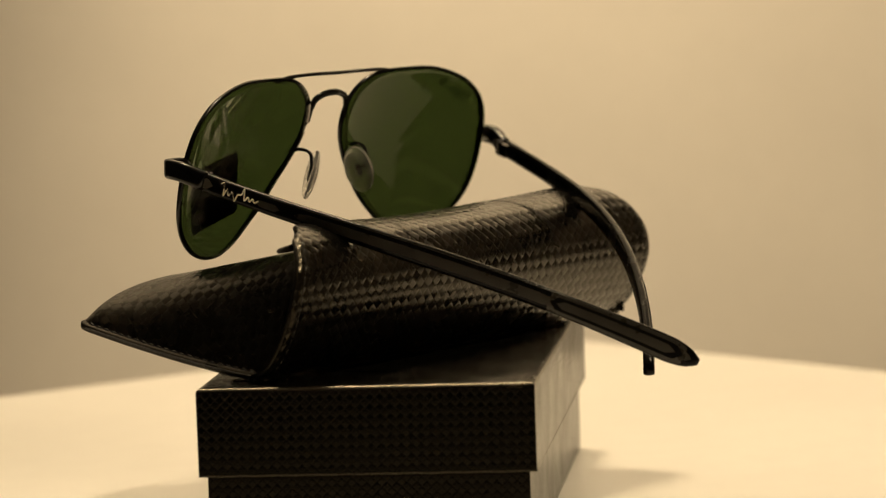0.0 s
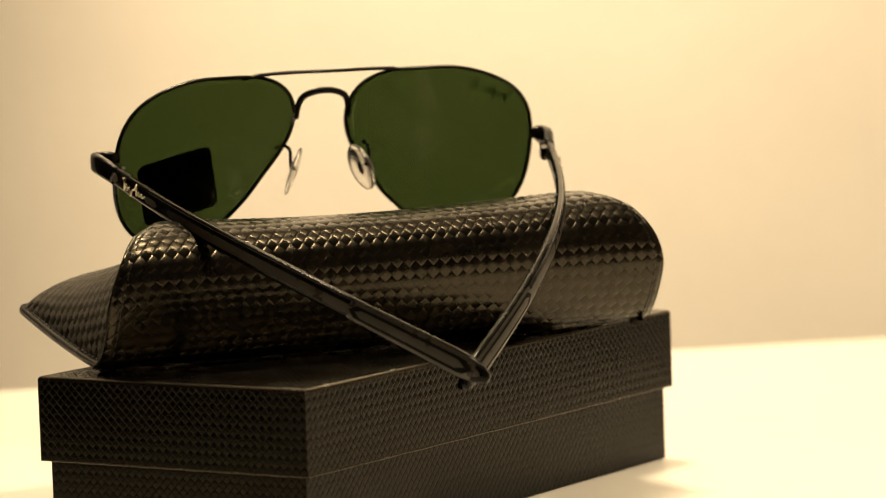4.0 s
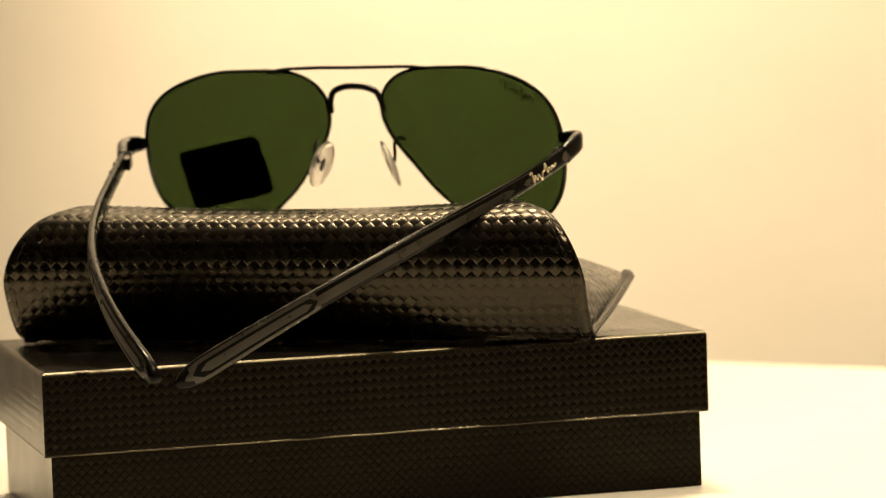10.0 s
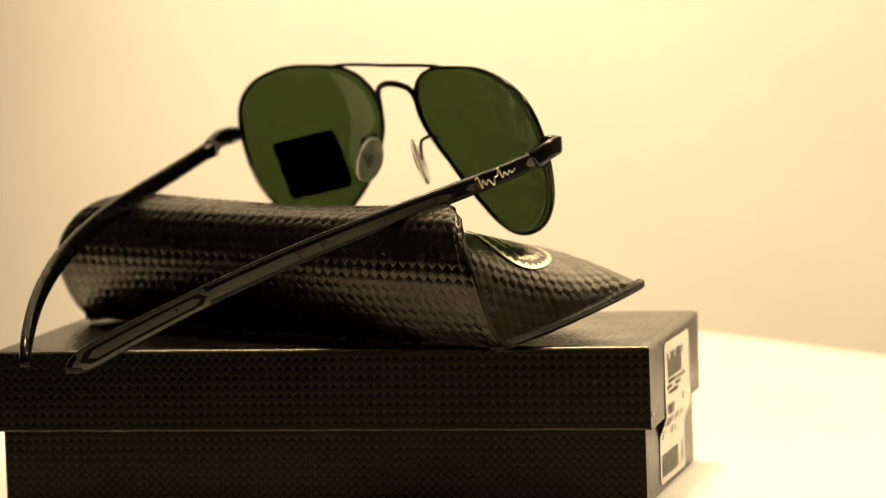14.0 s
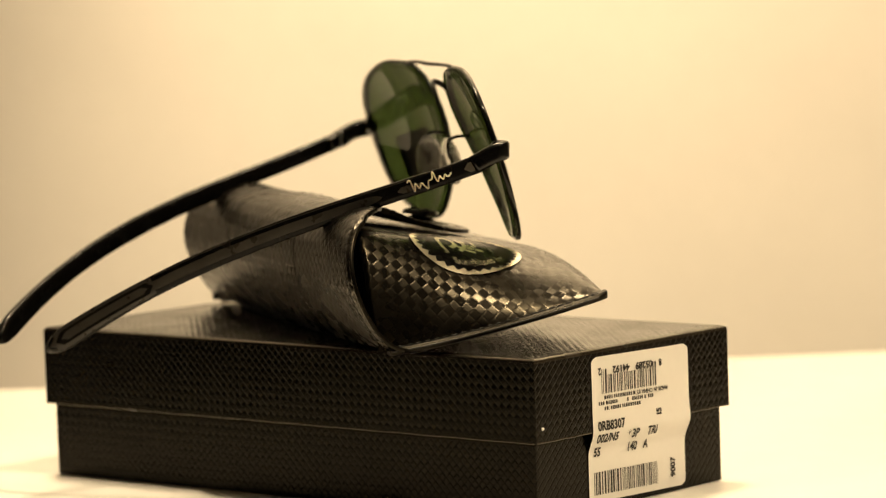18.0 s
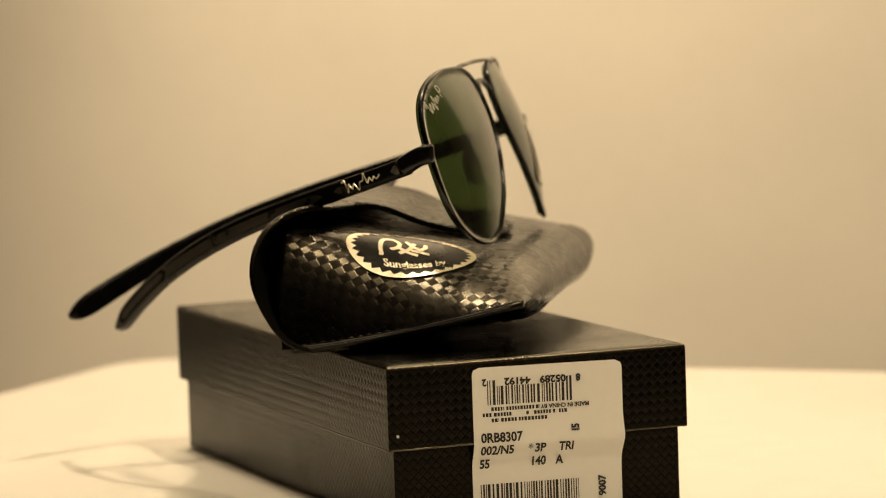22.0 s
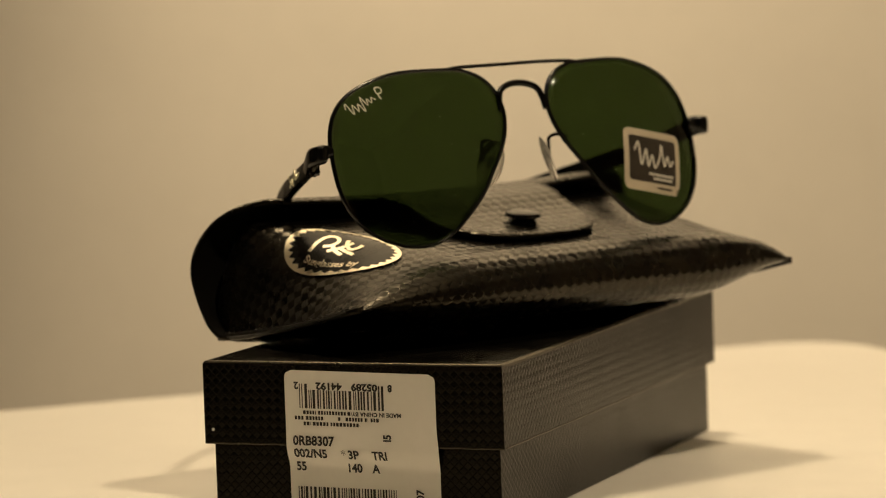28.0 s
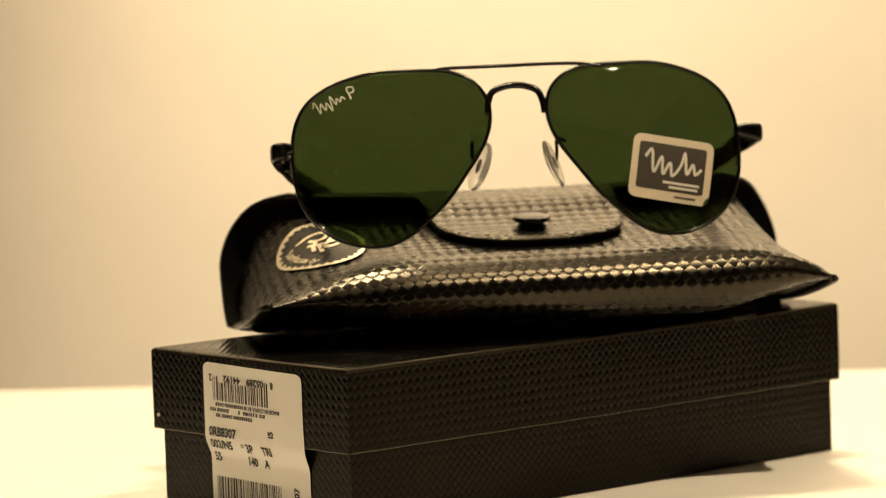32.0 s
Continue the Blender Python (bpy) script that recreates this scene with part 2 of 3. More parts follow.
def smooth_path(points, n):
    """A Catmull-Rom curve through points, n samples."""
    P = np.asarray(points, float)
    Q = np.vstack([2 * P[0] - P[1], P, 2 * P[-1] - P[-2]])
    out = []
    for t in np.linspace(0, len(P) - 1 - 1e-9, n):
        i, f = int(t), t - int(t)
        a, b, c, d = Q[i:i + 4]
        out.append(0.5 * (2 * b + (c - a) * f + (2 * a - 5 * b + 4 * c - d) * f * f + (3 * b - a - 3 * c + d) * f ** 3))
    return np.array(out)


def block(sx, sy, sz, at=(0, 0, 0), turn=(0, 0, 0), bevel=0.3, segments=2):
    """A bevelled box in mm, as a bmesh in metres."""
    bm = bmesh.new()
    bmesh.ops.create_cube(bm, size=1, matrix=Matrix.Diagonal((sx / 1000, sy / 1000, sz / 1000, 1)))
    if bevel:
        bmesh.ops.bevel(bm, geom=bm.edges[:], offset=bevel / 1000, segments=segments, profile=0.6, affect="EDGES")
    bm.transform(pose(at[0] / 1000, at[1] / 1000, at[2] / 1000, *turn))
    return bm


def weave_height(u, v, cell):
    """Relief of slanting flat-topped cells with rounded edges, 0 to 1."""
    k = 0.7071 / cell
    p, q = (u + v) * k, (u - v) * k
    fx, fy = 2 * np.abs(p - np.floor(p) - 0.5), 2 * np.abs(q - np.floor(q) - 0.5)
    return (1 - fx ** 6) * (1 - fy ** 6)


def emboss(V, U, A, cell, depth, mask=1.0):
    """Push a grid of points V along its normals by the weave on its own lengths U and A."""
    n = np.cross(np.gradient(V, axis=0), np.gradient(V, axis=1))
    n /= np.maximum(np.linalg.norm(n, axis=2), 1e-9)[:, :, None]
    return V + n * (weave_height(U, A, cell) * depth * mask)[:, :, None]


# ---- the room ----
def slab(name, sx, sy, sz, x, y, z, mat, label, category):
    ob = part_bm(name, block(sx * 1000, sy * 1000, sz * 1000, bevel=0), mat, None, smooth=False)
    ob.matrix_world = pose(x, y, z)
    return tagged(ob, label, category, kind="structure")


BACK = 0.98
slab("wall_north", 3.6, 0.12, 2.5, 0, BACK + 0.06, 0.5, WALL, "plain cream painted wall behind the table", "wall")
# Unseen sides: darkened to shape the light, east lighter for brighter reflections there.
slab("wall_south", 3.6, 0.12, 2.5, 0, -2.56, 0.5, SHADE, "unseen wall kept dark to hold back bounce and reflections", "wall")
slab("wall_west", 0.12, 3.52, 2.5, -1.74, -0.74, 0.5, SHADE, "unseen wall kept dark to hold back bounce and reflections", "wall")
slab("wall_east", 0.12, 3.52, 2.5, 1.74, -0.74, 0.5, DIM, "unseen side wall, toned dim for its reflections", "wall")
slab("ceiling", 3.6, 3.76, 0.1, 0, -0.74, 1.80, LOFT, "plain white ceiling", "ceiling")
slab("floor", 3.6, 3.76, 0.1, 0, -0.74, -0.80, WOODEN, "dark wooden floor", "floor")


def turning_board():
    """A white square table board with rounded corners, set askew under the box."""
    ob = turning("table_board", -36, -11, -24, 45, "white square laminate board turning under the box", "table")
    bm = bmesh.new()
    bmesh.ops.create_cube(bm, size=1, matrix=Matrix.Translation((0, 0, 0.012)) @ Matrix.Diagonal((0.514, 0.523, 0.024, 1)))
    up = [e for e in bm.edges if abs(e.verts[0].co.z - e.verts[1].co.z) > 0.01]
    bmesh.ops.bevel(bm, geom=up, offset=0.03, segments=8, profile=0.5, affect="EDGES")
    rims = [e for e in bm.edges if len(e.link_faces) == 2 and abs(e.link_faces[0].normal.z - e.link_faces[1].normal.z) > 0.5]
    bmesh.ops.bevel(bm, geom=rims, offset=0.003, segments=3, profile=0.5, affect="EDGES")
    part_bm("top", bm, BOARD, ob)
    bm = bmesh.new()
    bmesh.ops.create_cone(bm, cap_ends=True, segments=40, radius1=0.10, radius2=0.10, depth=0.012)
    bm.transform(pose(0.028, -0.002, -0.006))
    part_bm("swivel_plate", bm, STEEL, ob, "round steel swivel plate")
    return ob


def pedestal():
    """The still foot under the turning board."""
    ob = tagged(new("pedestal"), "plain steel pedestal under the turning board", "pedestal")
    ob.matrix_world = pose(0, 0, -0.75)
    for name, r, z0, z1 in (("base_plate", 0.22, 0.0, 0.015), ("column", 0.035, 0.015, 0.70), ("head", 0.09, 0.70, 0.7138)):
        bm = bmesh.new()
        bmesh.ops.create_cone(bm, cap_ends=True, segments=40, radius1=r, radius2=r, depth=z1 - z0)
        bm.transform(pose(0, 0, (z0 + z1) / 2))
        part_bm(name, bm, STEEL, ob)


turning_board()
pedestal()


# ---- the black presentation box ----
LONG, WIDE, TALL, RIM, INSET = 186.0, 86.15, 43.86, 21.26, 1.97


def shell(sx, sy, z0, z1, bevel):
    """Outer shell of a box: rings from the lower rim up over rounded edges to the top, with UVs laid flat along each side."""
    n = 9
    rings = [(0, z0, z0)]
    rings += [(bevel * (1 - math.cos(a)), z1 - bevel + bevel * math.sin(a), z1 - bevel + bevel * a) for a in np.linspace(0, math.pi / 2, n)]
    verts, uvs, faces, folds = [], [], [], []
    sides = [((-1, -1), (1, -1)), ((1, -1), (1, 1)), ((1, 1), (-1, 1)), ((-1, 1), (-1, -1))]
    run = 0.0
    for (ax, ay), (bx, by) in sides:
        along = sx if ax != bx else sy
        base = len(verts)
        m = 40
        for inset, z, v in rings:
            for j in range(m + 1):
                f = j / m
                x = (ax + (bx - ax) * f) * (sx / 2 - inset)
                y = (ay + (by - ay) * f) * (sy / 2 - inset)
                verts.append((x, y, z))
                uvs.append((run + f * along, v))
        faces += grid_faces(2, m + 1, start=base)
        folds += grid_faces(len(rings) - 1, m + 1, start=base + m + 1)
        run += along
    base = len(verts)
    verts += [(-sx / 2 + bevel, -sy / 2 + bevel, z1), (sx / 2 - bevel, -sy / 2 + bevel, z1), (sx / 2 - bevel, sy / 2 - bevel, z1), (-sx / 2 + bevel, sy / 2 - bevel, z1)]
    uvs += [(v[0], v[1]) for v in verts[base:]]
    faces.append((base, base + 1, base + 2, base + 3))
    return verts, faces, uvs, folds


def woven_top(sx, sy, z, cell, depth):
    """The lid's upper face: a sheet of slanting strands passing over and under one another."""
    X, Y = np.linspace(-sx / 2, sx / 2, 540), np.linspace(-sy / 2, sy / 2, 250)
    U, W = np.meshgrid(X, Y, indexing="ij")
    k = 0.7071 / cell
    p, q = (U + W) * k, (U - W) * k
    odd = (np.floor(p) + np.floor(q)) % 2
    fx, fy = 2 * (p - np.floor(p)) - 1, 2 * (q - np.floor(q)) - 1
    along, across = np.where(odd > 0, fx, fy), np.where(odd > 0, fy, fx)
    lift = (1 - 0.75 * along ** 2) * (1 - across ** 6)
    fade = np.clip(np.minimum(sx / 2 - np.abs(U), sy / 2 - np.abs(W)) / 0.8, 0, 1)
    V = np.stack([U, W, z + 0.02 + depth * lift * fade], 2)
    return V.reshape(-1, 3).tolist(), grid_faces(len(X), len(Y), flip=True)


def presentation_box():
    ob = turning("gift_box", 0, 0, 0, 0, "closed black embossed card box lying on the white board", "box")
    v, f, uv, fold = shell(LONG, WIDE, RIM, TALL, 1.2)
    lid = part("lid", v, f, CARD, ob, "black lid embossed with a fine basket weave", uv, weld=True)
    part("lid_top", *woven_top(LONG - 2.4, WIDE - 2.4, TALL, 1.8, 0.16), CARD_TOP, lid, "black woven relief on the lid's upper face")
    part("folded_edge", v, fold, FOLD, lid, "glossy folded edge round the lid's top", uv)
    v, f, uv, fold = shell(LONG - 2 * INSET, WIDE - 2 * INSET, 0.2, TALL - 3, 0.8)
    base = part("tray", v, f, CARD, ob, "black lower half embossed with a fine basket weave", uv, weld=True)
    # turned-in paper edge under the lid and the tray's bottom
    rim = [(sx * LONG / 2, sy * WIDE / 2, RIM) for sx, sy in ((-1, -1), (1, -1), (1, 1), (-1, 1))]
    inner = [(sx * (LONG / 2 - INSET + 0.1), sy * (WIDE / 2 - INSET + 0.1), RIM) for sx, sy in ((-1, -1), (1, -1), (1, 1), (-1, 1))]
    part("lid_edge", rim + inner, [(i, (i + 1) % 4, 4 + (i + 1) % 4, 4 + i) for i in range(4)], CARD_EDGE, lid, smooth=False)
    bm = block(LONG - 2 * INSET - 0.4, WIDE - 2 * INSET - 0.4, 1.2, (0, 0, 0.7), bevel=0.2)
    part_bm("underside", bm, CARD_EDGE, base)
    ring = []
    for sx, sy, ex, ey in ((-1, -1, 1, -1), (1, -1, 1, 1), (1, 1, -1, 1), (-1, 1, -1, -1)):
        for f in np.linspace(0.004, 0.996, 60):
            ring.append(((sx + (ex - sx) * f) * (LONG / 2 - 0.12), (sy + (ey - sy) * f) * (WIDE / 2 - 0.12), RIM + 0.2 + 0.05 * math.sin(f * 61)))
    part("lid_rim", *sweep(ring, 0.5, 0.55, sides=8, closed=True), FOLD, lid, "folded paper rim at the lid's foot")
    bm = bmesh.new()
    bmesh.ops.create_icosphere(bm, subdivisions=1, radius=0.00045, matrix=pose(-0.0932, 0.0405, 0.0252))
    part_bm("lint", bm, PAPER, lid, "white speck of lint")
    return ob


def text_mesh(words, size, parent, name, mat, x, y, turn, place, squeeze=1.0, bold=0.11):
    """Words in the built-in font as a thin mesh, laid on the sheet that place() bends, at x, y in mm."""
    cu = bpy.data.curves.new(name, "FONT")
    cu.body, cu.size, cu.align_x, cu.align_y = words, size, "LEFT", "BOTTOM_BASELINE"
    cu.offset, cu.resolution_u = bold, 3
    tmp = new(name + "_tmp", cu)
    me = bpy.data.meshes.new_from_object(tmp)
    bpy.data.objects.remove(tmp)
    c, s = math.cos(radians(turn)), math.sin(radians(turn))
    bm = bmesh.new()
    bm.from_mesh(me)
    for k in range(-3, 14):
        bmesh.ops.bisect_plane(bm, geom=bm.verts[:] + bm.edges[:] + bm.faces[:], plane_co=(0, k * 0.4, 0), plane_no=(0, 1, 0), dist=1e-5)
    bm.to_mesh(me)
    bm.free()
    for v in me.vertices:
        px, py = v.co.x * squeeze, v.co.y
        v.co = Vector(place(x + c * px - s * py, y + s * px + c * py, 0.15)) / 1000
    me.materials.clear()
    me.materials.append(mat)
    ob = new(name, me)
    ob.parent = parent
    return ob


def bars(name, rects, mat, parent, place, label=""):
    """Flat printed bars: rects of (x, y, w, h) in mm on a sheet that place() bends."""
    verts, faces = [], []
    for x, y, w, h in rects:
        b = len(verts)
        cuts = [y, y + h] if h < 4 else list(np.linspace(y, y + h, 6))
        for yy in cuts:
            verts += [place(x, yy, 0.06), place(x + w, yy, 0.06)]
        faces += [(b + 2 * i, b + 2 * i + 1, b + 2 * i + 3, b + 2 * i + 2) for i in range(len(cuts) - 1)]
    return part(name, verts, faces, mat, parent, label, smooth=False)


def paper_label(box):
    """The white product label that bridges lid and tray on one short end: x runs from its left edge, y up from its foot."""
    W_, H_ = 43.2, 39.6

    def place(x, y, lift=0.0):
        z = 1.4 + y
        step = min(max((RIM - z) / 7.0, 0.0), 1.0)
        step = step * step * (3 - 2 * step)
        bow = 0.5 * math.exp(-((z - RIM + 3) / 3.5) ** 2)
        return (-LONG / 2 - 0.18 - lift + step * (INSET - 0.05) - bow * 0.4, 19.1 - x, z + 0.018 * (W_ / 2 - x) + 0.3)

    n, m, r = 56, 24, 2.0
    verts = []
    for i in range(n + 1):
        y = H_ * i / n
        e = min(y, H_ - y)
        cut = r - math.sqrt(max(r * r - (r - e) ** 2, 0)) if e < r else 0.0
        wob = 0.45 * math.exp(-((y - 19) / 4.0) ** 2)
        for j in range(m + 1):
            verts.append(place(cut + (W_ - 2 * cut + wob) * j / m, y))
    label = part("label", verts, grid_faces(n + 1, m + 1, flip=True), PAPER, box, "white paper barcode label bridging lid and tray")
    def ink(x, y, lift=0.0):
        return place(x, y + (0.85 if y < 36 else 0.0), lift)

    rng = random.Random(4)
    # bar codes, above upside down, below upright
    for x0, x1, y0, y1 in ((4.2, 28.5, 28.6, 33.6), (2.2, 30.5, 1.0, 7.2)):
        x, rects = x0, []
        while x < x1:
            w = rng.choice((0.28, 0.28, 0.5, 0.75))
            long = 1.6 if (y0 > 20 and (x < x0 + 2.5 or x > x1 - 2.6)) else 0.0
            rects.append((x, y0, min(w, x1 - x), y1 - y0 + long))
            x += w + rng.choice((0.28, 0.42, 0.6))
        tagged(bars("bar_code", rects, INK, label, ink), kind="stuff")
    # lines that cannot or may not be read
    lines = []
    for y, spans in ((27.0, ((5.2, 8.9), (9.5, 17.6), (18.0, 19.2))), (25.5, ((2.7, 5.3), (5.9, 11.2), (15.2, 15.9), (17.4, 22.4), (22.9, 23.8), (24.6, 27.0))), (24.0, ((5.2, 7.3), (7.9, 12.4), (13.0, 21.4)))):
        for a, b in spans:
            x = a
            while x < b:
                w = rng.uniform(0.5, 0.8)
                lines.append((x, y, min(w, b - x), 1.0))
                x += w + 0.25
    tagged(bars("small_print", lines, INK, label, ink), kind="stuff")

    for words, size, x, y, turn, sq in (("0RB8307", 3.5, 2.0, 18.7, 0, 0.92), ("002/N5", 3.3, 2.0, 15.3, 0, 0.95), ("*", 3.3, 15.6, 15.3, 0, 1.0), ("3P", 3.3, 17.5, 15.3, 0, 0.95),
                                        ("TRI", 3.3, 24.5, 15.3, 0, 0.9), ("55", 3.3, 2.0, 11.6, 0, 0.9), ("140", 3.3, 16.6, 11.6, 0, 0.9),
                                        ("A", 3.3, 24.0, 11.6, 0, 0.9), ("I5", 3.0, 30.2, 20.3, 90, 0.9), ("9007", 2.9, 38.3, 2.0, 90, 0.95),
                                        ("MADE IN CHINA BY", 1.55, 33.4, 28.0, 180, 1.02), ("8", 2.6, 31.0, 36.4, 180, 0.95), ("05289", 2.6, 26.8, 36.4, 180, 1.15), ("44192", 2.6, 16.6, 36.4, 180, 1.15), ("2", 2.6, 4.0, 36.4, 180, 0.95)):
        text_mesh(words, size, label, "print", INK, x, y, turn, ink if y < 36 else place, sq, 0.0 if words == "*" else 0.11 if size > 2 else 0.05)


paper_label(presentation_box())


# ---- the soft folding case: x along it, y from its front edge back to its spine, z up from the box's lid ----
HALF = 80.0
ROLL = 12.0


def seam(b):
    s = np.clip(b / 66.0, 0, 1)
    return 1.5 + 11.5 * (1 - s) ** 1.4


def ease(e, k):
    return np.sin(np.pi / 2 * np.clip(e, 0, 1) ** k)


def top_at(a, b):
    s = np.clip(b / 66.0, 0, 1)
    ridge = 22.0 + 11.5 * s
    return seam(b) + (ridge - seam(b)) * np.where(a > 0, ease((HALF - a) / (17 + 19 * (1 - s)), 0.62), ease((HALF + a) / (17 + 38 * (1 - s) ** 1.3), 0.66 + 0.12 * (1 - s)))


def bottom_at(a, b):
    s = np.clip(b / 66.0, 0, 1)
    e = np.clip((HALF - np.abs(a)) / 38.0, 0, 1)
    return seam(b) + (0.6 + 4.5 * (1 - s) ** 1.5 - seam(b)) * (e * e * (3 - 2 * e))


def pouch_body(ob):
    """The padded pouch, sewn flat at both ends, as one closed sheet with an embossed weave."""
    A = HALF * np.sin(np.linspace(-np.pi / 2, np.pi / 2, 560)) * 0.35 + np.linspace(-HALF, HALF, 560) * 0.65
    rows = []
    for a in A:
        roll = ROLL - (8.5 * min(max((a - 15) / 50, 0), 1) if a > 0 else 7.0 * min(max((-a - 30) / 45, 0), 1))
        b0 = np.linspace(62, roll, 26)
        low = np.stack([b0, bottom_at(a, b0)], 1)
        zt, zb = float(top_at(a, np.array(roll))), float(bottom_at(a, np.array(roll)))
        th = np.linspace(-np.pi / 2, np.pi / 2, 132)[1:-1]
        deep = roll + 0.2 * (zt - zb)
        tip = float(seam(np.array(0.0)))
        mid = tip + ((zt + zb) / 2 - tip) * min((zt - zb) / 14, 1.0) ** 0.5
        curl = np.sin(th)
        front = np.stack([roll - deep * np.cos(th), mid + np.where(curl > 0, zt - mid, mid - zb) * curl], 1)
        b1 = np.linspace(roll, 66, 190)
        high = np.stack([b1, top_at(a, b1)], 1)
        ze, zs = high[-1, 1], low[0, 1]
        th = np.linspace(0, np.pi, 14)[1:-1]
        back = np.stack([66 + 3 * np.sin(th) * min(1, (ze - zs) / 20) - 4 * (1 - np.cos(th)) / 2, ze + (zs - ze) * (1 - np.cos(th)) / 2], 1)
        rows.append(np.vstack([low, front, high, back]))
    R = np.array(rows)
    V = np.concatenate([np.broadcast_to(A[:, None, None], R.shape[:2] + (1,)), R], 2)
    arc = np.concatenate([np.zeros((len(A), 1)), np.cumsum(np.linalg.norm(np.diff(R, axis=1), axis=2), 1)], 1)
    crease = 26 + 80
    arc = arc - arc[:, crease:crease + 1]
    mid = len(A) // 2
    run = np.concatenate([np.zeros((1, V.shape[1])), np.cumsum(np.linalg.norm(np.diff(V, axis=0), axis=2), 0)], 0)
    run = run - run[mid:mid + 1]
    mask = np.clip((HALF - np.abs(V[:, :, 0])) / 2.5, 0, 1)
    V = emboss(V, run, arc, 2.55, 0.045, -mask)
    n, m = arc.shape
    return part("pouch", V.reshape(-1, 3).tolist(), grid_faces(n, m, wrap=True, flip=True), HIDE, ob, "black leatherette pouch embossed with a basket weave", uvs=np.stack([run, arc], 2).reshape(-1, 2))


def tongue_edge(a):
    """Where the flap's free edge lies, from the front."""
    x = abs(a)
    if x < 32:
        return 14 + 24 * (1 - math.sqrt(1 - (x / 33) ** 3.0))
    if x < 36:
        f = (x - 32) / 4
        return 32.1 + 21.4 * f * (2 - f)
    return 53.5 + 3 * min((x - 36) / 36, 1) + 9 * max((x - 64) / 18, 0) ** 2.2


def flap_profile(a):
    """The flap from under the spine, round the back and over the top, as points with even spacing."""
    sag = 2.2 * math.cos(math.pi * a / 170)
    edge = tongue_edge(a)
    pts = [(48, 0.5), (58, 0.6), (65, 3.5), (70.5, 11), (73.8, 20), (73.5, 29), (69.5, 36 - sag * 0.5), (62, 39.4 - sag), (54, 39.0 - sag), (45, 37.0 - sag * 0.8)]
    for b in (36, 27, 18, 9):
        pts.append((b, float(top_at(0.0, np.array(float(b)))) + 2.3 + (1.2 if b == 36 else 0.3)))
    path = smooth_path([(b, z, 0) for b, z in pts], 320)[:, :2]
    back = int(np.argmax(path[:, 0]))
    last = back + int(np.argmax(path[back:, 0] < edge))
    f = (path[last - 1, 0] - edge) / (path[last - 1, 0] - path[last, 0])
    path = np.vstack([path[:last], path[last - 1] + f * (path[last] - path[last - 1])])
    L = np.concatenate([[0], np.cumsum(np.linalg.norm(np.diff(path, axis=0), axis=1))])
    return path, L


def flap(ob):
    A = np.linspace(-HALF - 3.2, HALF + 3.2, 560)
    n = 380
    outer, arcs = [], []
    for a in A:
        path, L = flap_profile(a)
        s = np.linspace(0, L[-1], n)
        draw = 1 - 0.155 * np.clip((s - 33) / 27, 0, 1) ** 1.8 - 0.07 * np.clip((12 - s) / 8, 0, 1)
        rise = np.interp(s, L, path[:, 1])
        rise = rise - 0.9 * np.clip((abs(a) - 74) / 9, 0, 1) ** 2.0 * np.clip((rise - 18) / 14, 0, 1)
        outer.append(np.stack([a * draw, np.interp(s, L, path[:, 0]), rise], 1))
        arcs.append(s)
    V, S = np.array(outer), np.array(arcs)
    near = np.minimum(np.clip((HALF + 2.6 - np.abs(A)[:, None]) / 1.5, 0, 1), np.clip((S[:, -1:] - S) / 1.5, 0, 1))
    run = np.gradient(V, axis=1)
    nor = np.stack([0 * run[:, :, 0], run[:, :, 2], -run[:, :, 1]], 2)
    nor /= np.linalg.norm(nor, axis=2)[:, :, None]
    if nor[280, 130, 1] < 0:
        nor = -nor
    top = V + nor * (weave_height(V[:, :, 0] + 0.0, S, 2.55) * 0.045 * near - 0.4 * (1 - near) ** 2)[:, :, None]
    under = V - nor * 1.5
    k = len(A) * n
    sheet = part("flap", top.reshape(-1, 3).tolist(), grid_faces(len(A), n), HIDE, ob, "black embossed leatherette flap folded over the spine, snapped shut", uvs=np.stack([V[:, :, 0], S], 2).reshape(-1, 2))
    part("lining", under[::2, ::2].reshape(-1, 3).tolist(), grid_faces(under[::2, ::2].shape[0], under[::2, ::2].shape[1], flip=True), LINING, sheet, "soft black lining")
    # the turned edge all round
    loop = [(i, n - 1) for i in range(len(A))]
    for side in (0, len(A) - 1):
        pts = [(side, j) for j in range(n)]
        v, f = [], []
        for i, j in pts:
            v += [tuple(top[i, j]), tuple(V[i, j] - nor[i, j] * 0.75 + np.array([0.35 * (1 if side else -1), 0, 0])), tuple(under[i, j])]
        part("flap_edge", v, grid_faces(n, 3), HIDE_EDGE, sheet)
    v = []
    for i, j in loop:
        out = V[i, j] - V[i, j - 2]
        out /= max(np.linalg.norm(out), 1e-9)
        v += [tuple(top[i, j]), tuple(V[i, j] - nor[i, j] * 0.75 + out * 0.4), tuple(under[i, j])]
    part("flap_edge", v, grid_faces(len(A), 3), HIDE_EDGE, sheet)
    # stitching along both ends and the tongue
    for side, i in ((-1, 10), (1, len(A) - 11)):
        stitches(sheet, [V[i, j] - nor[i, j] * 0.05 for j in range(90, n - 8)], 2.8)
    line = []
    for i in range(34, len(A) - 34):
        j = int(np.searchsorted(S[i], S[i, -1] - 2.6))
        line.append(V[i, j] + nor[i, j] * 0.02)
    stitches(sheet, line, 2.8, 0.8)
    return sheet


